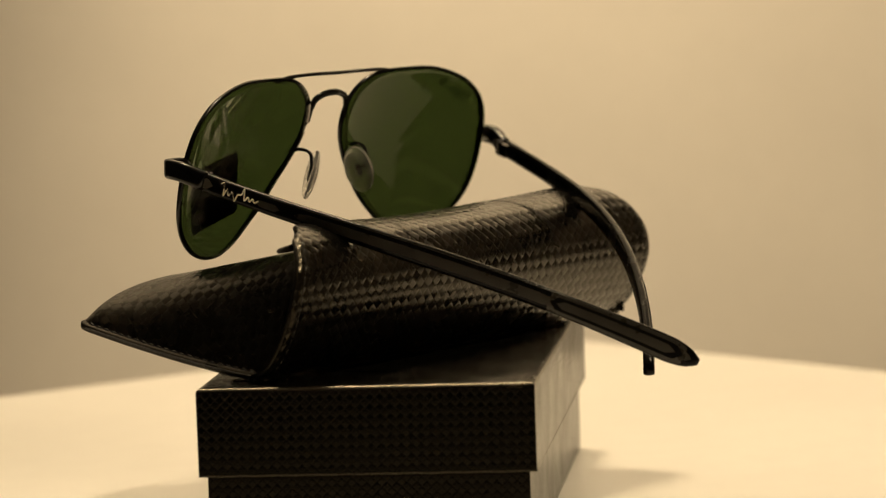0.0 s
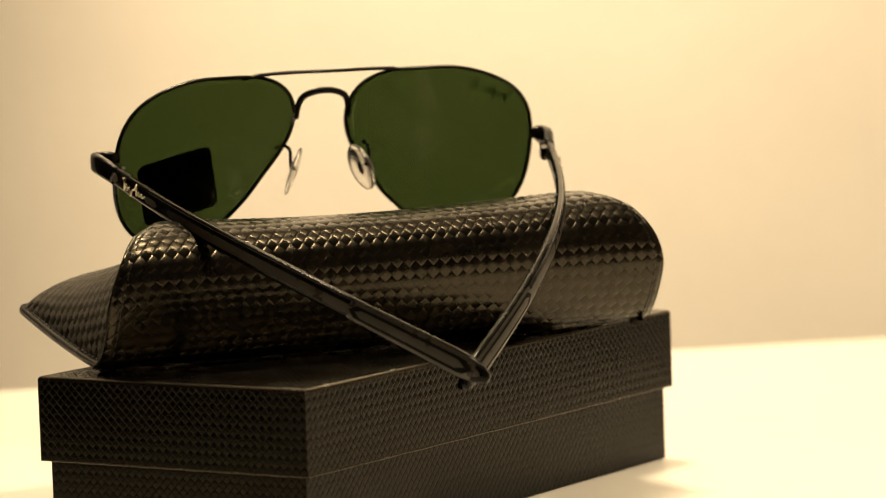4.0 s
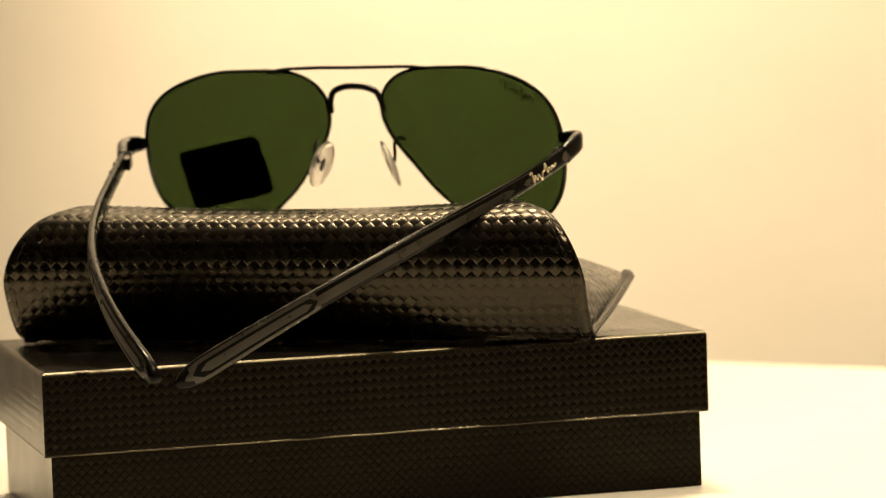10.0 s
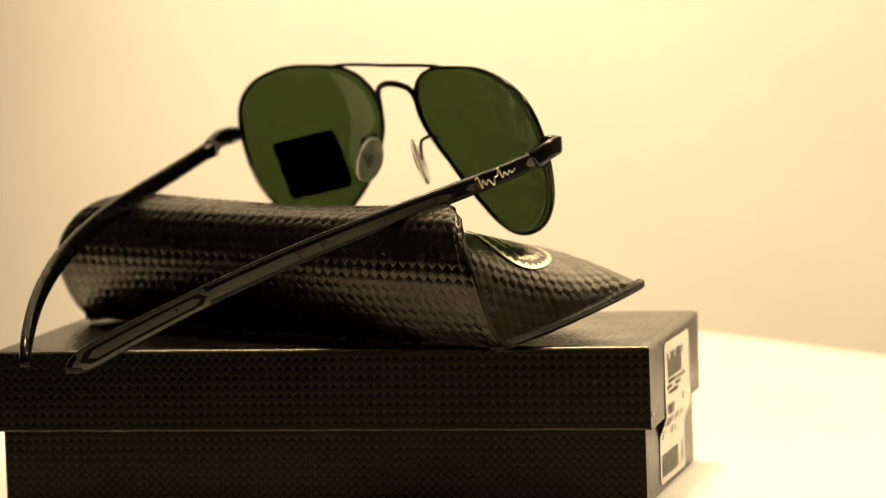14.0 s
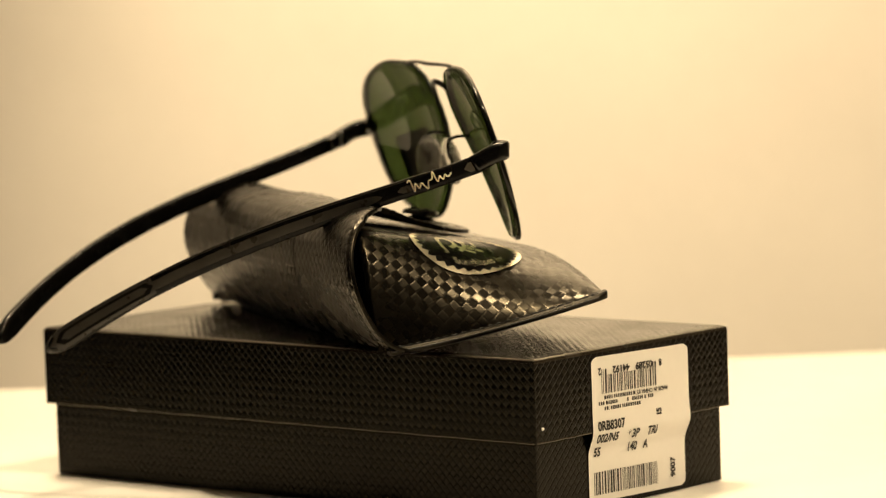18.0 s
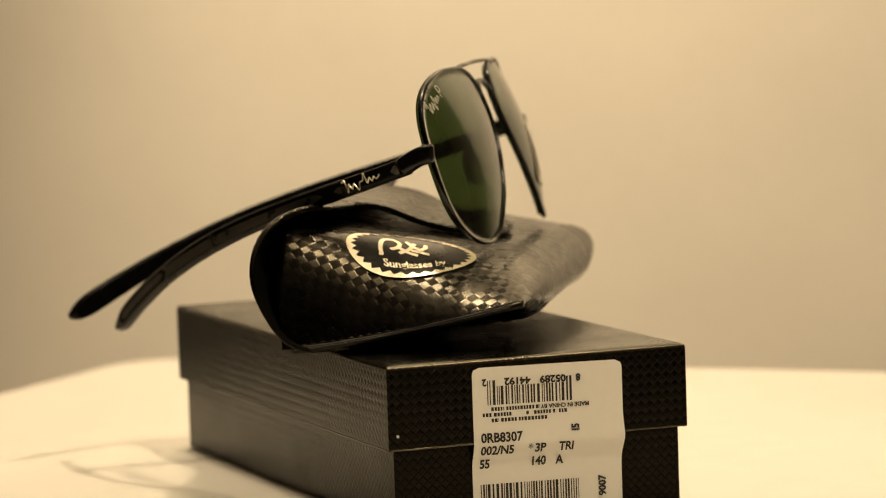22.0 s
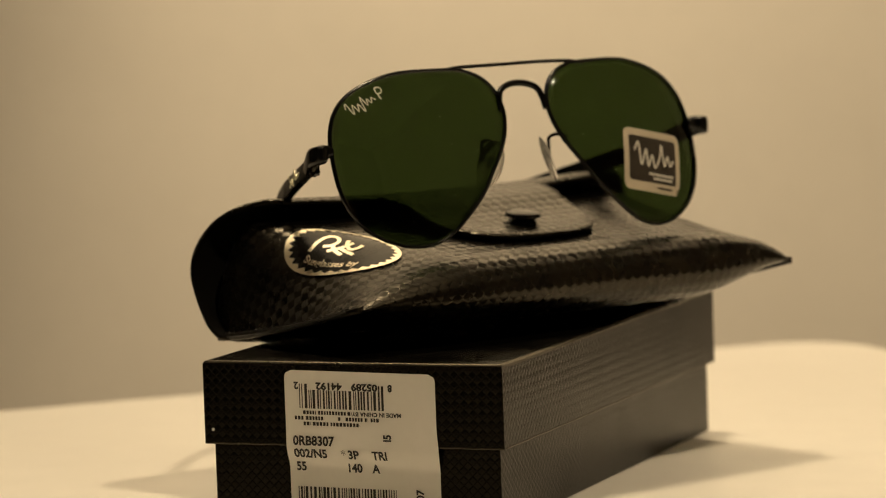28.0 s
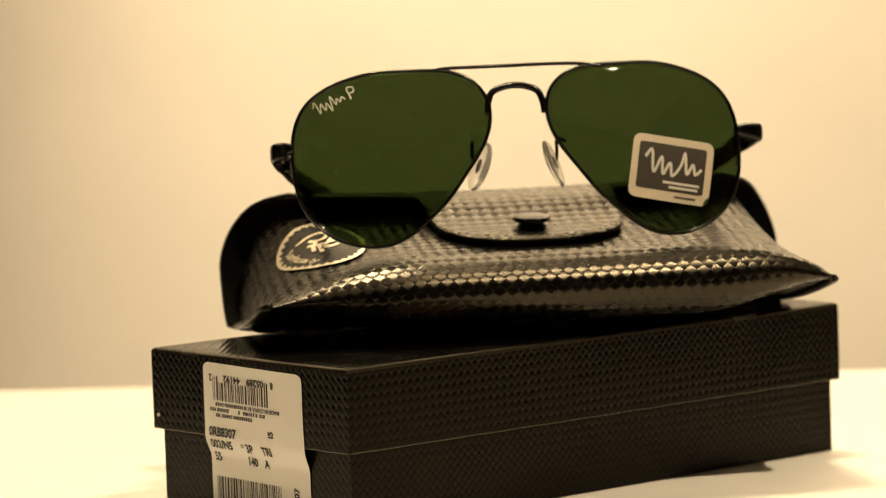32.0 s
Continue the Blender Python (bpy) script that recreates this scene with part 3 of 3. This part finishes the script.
def stitches(parent, line, step, steep=9.0):
    """A row of thread dashes along a line of points."""
    P = np.asarray(line)
    L = np.concatenate([[0], np.cumsum(np.linalg.norm(np.diff(P, axis=0), axis=1))])
    verts, faces = [], []
    s = 0.4
    while s + step * 0.7 < L[-1]:
        q = np.linspace(s, s + step * 0.72, 5)
        path = np.stack([np.interp(q, L, P[:, k]) for k in range(3)], 1)
        path[0, 2] -= 0.25
        path[-1, 2] -= 0.25
        if np.linalg.norm(path[-1] - path[0]) > 0.3 and abs(path[-1, 2] - path[0, 2]) < steep:
            up = (0.12, 0.1, 1.0) if abs((path[-1] - path[0])[2]) < 1.2 else (1.0, 0.1, 0.1)
            v, f = sweep(path, 0.5, 0.34, up=up, sides=6)
            faces += [tuple(len(verts) + i for i in g) for g in f]
            verts += v
        s += step
    if verts:
        tagged(part("stitching", verts, faces, THREAD, parent), kind="stuff")


def hem(ob, side):
    """The flat sewn hem at one end of the pouch, two layers of hide."""
    B = np.concatenate([np.linspace(-0.3, 4, 14)[:-1], np.linspace(4, 63, 54)])
    Z = seam(np.clip(B, 0, 66))
    verts = []
    for b, z in zip(B, Z):
        lean = 0.5
        full = math.sqrt(1 - max(1 - (b + 0.4) / 4.4, 0) ** 2)
        for dx, dz in ((-1.2, 0.95), (1.8, 0.95), (2.4, 0.5), (2.4, -0.5), (1.8, -0.95), (-1.2, -0.95)):
            verts.append((side * (HALF - 0.6 + (dx if dx < 0 else dx * full)), b, z + dz - lean * max(dx, 0) * 0.3))
    faces = grid_faces(len(B), 6, wrap=True, flip=side < 0) + [tuple(range(6)), tuple(len(B) * 6 - 1 - i for i in range(6))]
    h = part("hem", verts, faces, HIDE_EDGE, ob, "sewn flat end hem")
    stitches(h, [(side * (HALF + 0.2), b, z + 1.0) for b, z in zip(B[8:], Z[8:])], 2.6)
    part("welt", *sweep([(side * (HALF + 1.9), b, z - 0.05) for b, z in zip(B[10:], Z[10:])], 0.5, 0.5, sides=6), THREAD, h)


def snap_button(ob):
    z = float(top_at(0.0, np.array(25.4))) + 2.8
    bm = bmesh.new()
    for r0, r1, h, zz in ((4.2, 3.6, 1.2, 0.5), (2.6, 2.6, 1.0, 1.4), (5.4, 5.0, 1.1, 2.3), (5.0, 3.4, 0.6, 3.1)):
        bmesh.ops.create_cone(bm, cap_ends=True, segments=32, radius1=r0 / 1000, radius2=r1 / 1000, depth=h / 1000, matrix=pose(-0.0005, 0.0254, (z + zz) / 1000, 6, 0, 0))
    part_bm("snap_button", bm, BLACKENED, ob, "dark metal snap button on the tongue")


def badge(pouch):
    """The gold foil oval printed across the pouch's corner: a ring with a toothed inner edge, a wavy stroke as a plain shape."""
    ca, cb, ra, rb, turn = -59.5, 33.0, 10.5, 18.0, radians(21)

    def place(x, y, lift=0.55):
        a = ca + x * math.cos(turn) - y * math.sin(turn)
        b = cb + x * math.sin(turn) + y * math.cos(turn)
        a = max(a, -HALF + 0.8)
        return (a, b, float(top_at(a, np.array(b))) + lift)

    n = 120
    verts = []
    for i in range(n):
        w = 2 * math.pi * i / n
        tooth = (0.935, 0.895, 0.85, 0.895)[i % 4]
        for k in (1.0, 0.965, tooth):
            verts.append(place(ra * k * math.cos(w), rb * k * math.sin(w)))
    faces = grid_faces(n, 3) + [((n - 1) * 3 + j, (n - 1) * 3 + j + 1, j + 1, j) for j in range(2)]
    ring = part("gold_badge", verts, faces, GOLD, pouch, "gold foil oval badge with a toothed edge")
    ring.data.polygons.foreach_set("use_smooth", [True] * len(ring.data.polygons))
    field = []
    for k in np.linspace(0.02, 0.99, 10):
        field += [place(ra * k * math.cos(w), rb * k * math.sin(w), 0.42) for w in np.linspace(0, 2 * math.pi, 60, endpoint=False)]
    part("badge_field", field, grid_faces(10, 60, wrap=True, flip=True), SMOOTH, ring, "smooth black ground of the badge")
    strokes = ([(-3.0, 9.0), (1.0, 8.4), (4.2, 6.8), (4.6, 4.2), (2.6, 2.8), (0.4, 3.8), (-0.6, 6.0)], [(0.6, 3.6), (-1.6, 1.4), (-2.8, -1.2)],
               [(-2.2, 3.8), (0.2, 0.4), (3.6, -1.6)], [(4.4, 0.6), (2.0, -0.4), (0.2, -2.4), (1.6, -4.2), (3.4, -4.6)], [(-0.4, 0.2), (-2.0, -4.6)])
    for line in strokes:
        path = smooth_path([(x, y, 0) for x, y in line], 90)
        v = []
        for i, (x, y, _) in enumerate(path):
            d = path[min(i + 1, 89)] - path[max(i - 1, 0)]
            d = d / max(np.linalg.norm(d), 1e-9)
            for k in (-0.6, 0.6):
                v.append(place(x - d[1] * k, y + d[0] * k, 0.6))
        part("mark_stroke", v, grid_faces(90, 2), GOLD, ring)


    def words_at(px, py, lift=0.0):
        y = 9.0 - px
        return place(-ra * 0.74 * math.sqrt(max(1 - (y / (rb * 0.84)) ** 2, 0.05)) + py, y, 0.62)

    text_mesh("Sunglasses by", 3.2, ring, "small_print", GOLD, 0, 0, 0, words_at, 1.0, 0.06)


def folding_case():
    ob = turning("glasses_case", -15.6, -39.5, TALL, -30.13, "black woven-look leatherette glasses case lying across the box, snapped shut", "glasses case")
    pouch = pouch_body(ob)
    flap(ob)
    hem(pouch, -1)
    hem(pouch, 1)
    snap_button(ob)
    badge(pouch)
    return ob


folding_case()


# ---- the sunglasses: x along the front towards the sticker, y back along the temples, z up; zero midway between the hinges ----
def front_at(u, z):
    """How far forward the front lies at u, z."""
    return 14.8 + 0.018 * (u + 1.2) - 0.295 * z - 0.154 * np.sqrt((u + 1.2) ** 2 + 9) - 0.0034 * ((np.abs(u + 0.75) - 36.25) ** 2 + (z + 1.85) ** 2)


SHAPE = [(25.0, 0), (1.37, 1.83), (1.42, -3.34), (-0.26, 1.84), (-0.67, -0.5), (0.27, 0.19), (-0.39, 0.03)]


def outline(w, side):
    """The pear-shaped lens edge of one side at the angle w."""
    r = sum(c * np.cos(k * w) + s * np.sin(k * w) for k, (c, s) in enumerate(SHAPE))
    return -0.75 + side * (36.25 + r * np.cos(w)), -1.85 + r * np.sin(w)


def lens_parts(ob, side):
    W = np.linspace(0, 2 * np.pi, 120, endpoint=False)
    u, z = outline(W, side)
    edge = np.stack([u, -front_at(u, z), z], 1)
    name = "lens"
    cu, cz = -0.75 + side * 36.25, -1.85
    rings = []
    for k in np.linspace(0.02, 0.985, 16):
        uu, zz = cu + (u - cu) * k, cz + (z - cz) * k
        rings.append(np.stack([uu, -front_at(uu, zz) - 1.8 * (1 - k * k), zz], 1))
    F = np.array(rings)
    B = F + np.array([0, 1.7, 0])
    n, m = F.shape[:2]
    verts = np.vstack([F.reshape(-1, 3), B.reshape(-1, 3)]).tolist()
    faces = grid_faces(n, m, wrap=True, flip=side < 0) + grid_faces(n, m, wrap=True, flip=side > 0, start=n * m)
    faces += [((n - 1) * m + j, (n - 1) * m + (j + 1) % m, n * m + (n - 1) * m + (j + 1) % m, n * m + (n - 1) * m + j) for j in range(m)]
    faces += [tuple(range(m)), tuple(range(n * m, n * m + m))]
    lens = part(name, verts, faces, GLASS, ob, "dark green polarised lens with a square paper sticker" if side > 0 else "dark green polarised lens with a small white print")
    rim = part("rim", *sweep(edge, 1.05, 1.6, up=np.stack([0 * W, -np.ones_like(W), 0 * W], 1), sides=10, closed=True), ENAMEL, ob, "thin black enamelled wire rim")
    return lens, rim


def bulged(u, z, side, lift):
    cu, cz = -0.75 + side * 36.25, -1.85
    k = min(1.0, math.hypot((u - cu) / 27.5, (z - cz) / 24.5))
    return (u, -float(front_at(u, z)) - 1.8 * (1 - k * k) - lift, z)


def ribbon(name, line, width, side, lift, mat, parent, label=""):
    path = smooth_path([(x, y, 0) for x, y in line], 8 * len(line))
    v = []
    for i in range(len(path)):
        d = path[min(i + 1, len(path) - 1)] - path[max(i - 1, 0)]
        d = d / max(np.linalg.norm(d), 1e-9)
        for k in (-width / 2, width / 2):
            v.append(bulged(path[i, 0] - d[1] * k, path[i, 1] + d[0] * k, side, lift))
    return part(name, v, grid_faces(len(path), 2), mat, parent, label)


def sticker(lens):
    """The square sticker on one lens: tan border, brown printed field, pale strokes as plain shapes."""
    cu, cz, turn = 41.2, -8.3, radians(-11.5)

    def sheet(name, half, r, lift, mat, label, hz=0.0, up=0.0):
        n, verts = 14, []
        for i in range(n + 1):
            for j in range(n + 1):
                x, y = half * (2 * i / n - 1), (half - hz) * (2 * j / n - 1)
                ex, ey = half - abs(x), half - hz - abs(y)
                if ex < r and ey < r:
                    f = math.hypot(r - ex, r - ey)
                    if f > r:
                        x *= (half - r + (r - ex) * r / f) / max(abs(x), 1e-9)
                        y *= (half - hz - r + (r - ey) * r / f) / max(abs(y), 1e-9)
                verts.append(bulged(cu + x * math.cos(turn) - y * math.sin(turn), cz + x * math.sin(turn) + y * math.cos(turn) + up, 1, lift))
        uv = [(v[0], v[2]) for v in verts]
        return part(name, verts, grid_faces(n + 1, n + 1), mat, lens, label, uv)

    sheet("sticker", 12.0, 2.2, 0.15, TAN, "tan bordered paper sticker", hz=3.2)
    # Black sheet stands in for the shade on the sticker's backlit side.
    sheet("sticker_backing", 11.9, 2.2, 0.10, INK, "sticker back coloured black for its backlit shade", hz=3.2)
    sheet("sticker_field", 10.0, 0.6, 0.25, BROWN, "brown printed field", hz=3.6, up=0.4)

    def go(pts):
        return [(cu + x * math.cos(turn) - y * math.sin(turn), cz + x * math.sin(turn) + y * math.cos(turn)) for x, y in pts]

    ribbon("mark_stroke", go([(-8.2, 2.6), (-6.4, 4.8), (-5.4, -1.2), (-3.4, 3.2), (-2.6, -1.4), (-0.8, 1.8), (0.2, -1.6), (2.4, 1.4), (3.4, 5.0), (4.4, -0.6), (6.0, 2.2), (7.0, -0.4), (8.8, 1.2)]), 0.8, 1, 0.32, SILVER, lens)
    for x0, x1, y in ((-2.4, 8.6, -3.6), (-0.5, 8.2, -4.8), (1.5, 8.0, -7.3)):
        ribbon("printed_line", go([(x0, y), ((x0 + x1) / 2, y), (x1, y)]), 0.7 if y > -7 else 0.4, 1, 0.32, SILVER if y > -7 else BROWN, lens)


def dust(lens, side, count, seed):
    """Specks of dust on the lens's front."""
    rng = random.Random(seed)
    verts, faces = [], []
    for _ in range(count):
        w, k, r = rng.uniform(0, 6.28), math.sqrt(rng.uniform(0.02, 0.8)), rng.uniform(0.04, 0.09)
        u, z = outline(np.float64(w), side)
        u, z = -0.75 + side * 36.25 + (u + 0.75 - side * 36.25) * k, -1.85 + (z + 1.85) * k
        b = len(verts)
        for i in range(6):
            verts.append(bulged(float(u) + r * math.cos(i * 1.047), float(z) + r * math.sin(i * 1.047) * rng.uniform(0.5, 1), side, 0.09))
        verts.append(bulged(float(u), float(z), side, 0.09 + r * 0.6))
        faces += [(b + i, b + (i + 1) % 6, b + 6) for i in range(6)]
    tagged(part("dust", verts, faces, PAPER, lens), kind="stuff")


def lens_print(lens):
    """The small white mark high on the other lens, as plain strokes."""
    cu, cz, turn = -52.2, 13.6, radians(24)

    def go(pts):
        return [(cu + x * math.cos(turn) - y * math.sin(turn), cz + x * math.sin(turn) + y * math.cos(turn)) for x, y in pts]

    ribbon("mark_stroke", go([(-5.2, 0.8), (-4.2, 2.0), (-3.9, -1.2), (-2.8, 1.0), (-2.2, -1.0), (-1.2, 0.6), (-0.6, -1.8), (0.4, 1.8), (1.0, -0.8), (1.8, 0.6), (2.4, -0.7), (3.2, 0.4), (3.9, -0.6)]), 0.32, -1, 0.12, SILVER, lens)
    ribbon("printed_letter", go([(5.4, -1.2), (5.6, 1.8), (7.2, 1.4), (6.8, 0.3), (5.5, 0.3)]), 0.36, -1, 0.12, SILVER, lens)


def wire_bits(ob):
    """Brow bar, nose bridge, pad arms and clear nose pads."""
    def over(u, z, back=0.0):
        return (u, -float(front_at(np.float64(u), z)) + back, z)

    bar = smooth_path([over(-23.5, 21.6), over(-20, 22.0), over(-12, 22.1), over(-1.5, 22.1), over(9, 22.2), over(19, 21.9), over(24, 20.9)], 40)
    part("brow_bar", *sweep(bar, 1.5, 1.1, sides=10), ENAMEL, ob, "thin black straight brow bar")
    arch = smooth_path([over(-9.4, 9.0, 0.3), over(-8.9, 12.4, 0.2), over(-7.6, 15.0), over(-4.6, 16.3), over(-1.3, 16.7), over(2.0, 16.4), over(5.0, 15.1), over(6.3, 12.5, 0.2), over(6.7, 9.0, 0.3)], 48)
    part("nose_bridge", *sweep(arch, 1.9, 1.5, up=(0, -1, 0), sides=10), ENAMEL, ob, "black arched wire bridge")
    for side in (-1, 1):
        x0 = -1.5 + side * 12.8
        arm = smooth_path([over(x0 + side * 0.4, 1.0, 0.5), (x0 - side * 0.6, -6.6, 1.5), (x0 - side * 0.9, -3.6, 0.4), (x0 - side * 0.8, -3.2, -2.4), (x0 - side * 1.2, -4.0, -5.0)], 26)
        part("pad_arm", *sweep(arm, 1.0, 1.0, sides=8), ENAMEL, ob, "bent black pad arm")
        pad_m = pose((-1.25 + side * 10.4) / 1000, -0.0046, -0.0056, 8, side * -20, side * -30)
        bm = bmesh.new()
        bmesh.ops.create_uvsphere(bm, u_segments=24, v_segments=14, radius=1.0, matrix=pad_m @ Matrix.Diagonal((0.0011, 0.0041, 0.0071, 1)))
        pad = part_bm("nose_pad", bm, CLEAR, ob, "clear silicone nose pad")
        bm = bmesh.new()
        bmesh.ops.create_uvsphere(bm, u_segments=14, v_segments=8, radius=1.0, matrix=pad_m @ Matrix.Diagonal((0.0006, 0.0009, 0.0021, 1)))
        part_bm("pad_mount", bm, GUNMETAL, pad, "small metal pad mount")


TEMPLES = {1: ((67.2, -26.13, 23.04, -52.48), (-0.28, -47.14, 35.49, -39.28), 124.3), -1: ((-67.73, 34.49, 9.74, 35.72), (-1.06, -40.48, 25.27, -38.29), 109.5)}


def temple(ob, side):
    cx, cz, reach = TEMPLES[side]
    s = np.linspace(0, 1, 90)
    P = np.stack([sum(c * s ** k for k, c in enumerate(cx)), reach * s, sum(c * s ** k for k, c in enumerate(cz))], 1)
    T = np.gradient(P, axis=0)
    T /= np.linalg.norm(T, axis=1)[:, None]
    out = np.cross(T, np.array([0, 0, 1.0])) * side
    out /= np.linalg.norm(out, axis=1)[:, None]
    out *= np.where((out[:, 0] * side) < 0, -1, 1)[:, None]
    up = np.cross(out, T)
    up *= np.where(up[:, 2] < 0, -1, 1)[:, None]
    h = 5.0 + 0.9 * np.clip((s - 0.1) / 0.5, 0, 1) + 0.9 * np.clip((s - 0.8) / 0.15, 0, 1)
    h *= np.sqrt(np.clip(1 - ((s - 0.955) / 0.047).clip(0, 1) ** 2, 0.03, 1))
    w = 2.5 + 0.5 * s
    arm = part("temple", *sweep(P[3:], w[3:], h[3:], up=up[3:], sides=20, square=3.0), CARBON, ob, "black carbon-fibre temple with a grey inlay and a gold wavy mark")

    def strip(name, a, b, low, high, lift, mat, label=""):
        i0, i1 = int(a * 89), int(b * 89)
        verts = []
        for i in range(i0, i1 + 1):
            f = (i - i0) / (i1 - i0)
            pinch = min(1.0, math.sqrt(max(min(f, 1 - f), 0) / 0.06)) if f not in (0, 1) else 0.05
            mid = (low + high) / 2
            for k in np.linspace(low, high, 5):
                kk = mid + (k - mid) * pinch
                bulge = 1 - abs(kk) ** 3 * 0.35
                verts.append(tuple(P[i] + up[i] * h[i] / 2 * kk + out[i] * (w[i] / 2 * bulge + lift)))
        return part(name, verts, grid_faces(i1 - i0 + 1, 5), mat, arm, label)

    strip("inlay", 0.27, 0.80, -0.50, 0.38, 0.06, INLAY, "grey carbon inlay strip")
    strip("hinge_plate", 0.055, 0.088, -0.55, 0.5, 0.07, PLATE, "small pale square plate behind the end piece")
    strip("front_inlay", 0.19, 0.245, -0.40, 0.30, 0.08, INLAY, "short grey inlay")
    strip("tip_rim", 0.77, 0.995, -0.86, 0.86, 0.03, INLAY, "grey rim of the temple tip")
    strip("tip_slot", 0.785, 0.985, -0.58, 0.58, 0.08, RUBBER, "black slot round the tip insert")
    strip("tip_pad", 0.79, 0.975, -0.34, 0.34, 0.13, INLAY, "grey tip insert")
    strip("edge_line", 0.2, 0.78, 0.74, 0.82, 0.05, INLAY)
    # gold script mark as plain strokes
    for line in ([(-5.2, 1.3), (-4.4, 1.6), (-4.0, -1.3), (-3.4, 0.5), (-2.7, -0.9), (-2.0, 0.2), (-1.4, -0.8), (-0.8, -1.6), (-0.3, 0.1), (0.6, 0.3), (1.2, 1.9), (1.7, -0.7), (2.5, 0.4), (3.1, -0.6), (3.8, 0.3), (4.4, -0.4), (5.4, 0.3)],):
        path = smooth_path([(x, y, 0) for x, y in line], 80)
        pts = []
        for x, y, _ in path:
            q = (17.5 - x * 1.05) / reach if side < 0 else (17.5 + x * 1.05) / reach
            c = [np.interp(q, s, P[:, k]) for k in range(3)]
            i = int(q * 89)
            pts.append(np.array(c) + up[i] * y * 1.1 + out[i] * (w[i] / 2 + 0.15))
        part("mark_stroke", *sweep(pts, 0.44, 0.5, up=out[10], sides=6), GOLD, arm)
    # end piece and hinge
    u0, z0 = outline(np.float64(0.12), side)
    z0 = float(z0)
    ends = smooth_path([(float(u0) - side * 0.3, -float(front_at(u0, z0)), z0), (float(u0) + side * 2.0, -float(front_at(u0, z0)) + 0.4, z0 - 0.2), (side * 67.6, -2.0 if side < 0 else -4.0, 0.6), (side * 68.0, 1.0, -0.3), tuple(P[5])], 22)
    hinge = part("end_piece", *sweep(ends, 3.2, np.interp(np.linspace(0, 1, 22), [0, 0.25, 0.5, 1], [2.6, 4.4, 5.3, 5.2]), sides=16, square=3.4), ENAMEL, ob, "black end piece")
    bm = block(2.4, 5.0, 3.8, tuple(P[6] - out[6] * 1.4), (-17, 0, math.degrees(math.atan2(-T[6][0], T[6][1]))), 0.4)
    part_bm("hinge", bm, GUNMETAL, hinge, "dark metal hinge")
    bm = bmesh.new()
    bmesh.ops.create_cone(bm, cap_ends=True, segments=14, radius1=0.0009, radius2=0.0009, depth=0.0045, matrix=pose(*(P[5] - out[5] * 1.8) / 1000))
    part_bm("screw", bm, STEEL, hinge, "tiny steel hinge screw")


def sunglasses():
    ob = turning("sunglasses", -6.4, -15.95, 96.4, -32.13, "black wire aviator sunglasses with green lenses resting open on the case", "sunglasses")
    for side in (-1, 1):
        lens, rim = lens_parts(ob, side)
        if side > 0:
            sticker(lens)
        else:
            lens_print(lens)
        dust(lens, side, 12, 11 + side)
        temple(ob, side)
    wire_bits(ob)
    return ob


sunglasses()


# ---- what turns ----
def motions():
    for ob, local in TURNING:
        walk(ob, [(t, pose(0, 0, 0, 0, 0, a) @ local) for t, a in enumerate(YAW)])


motions()
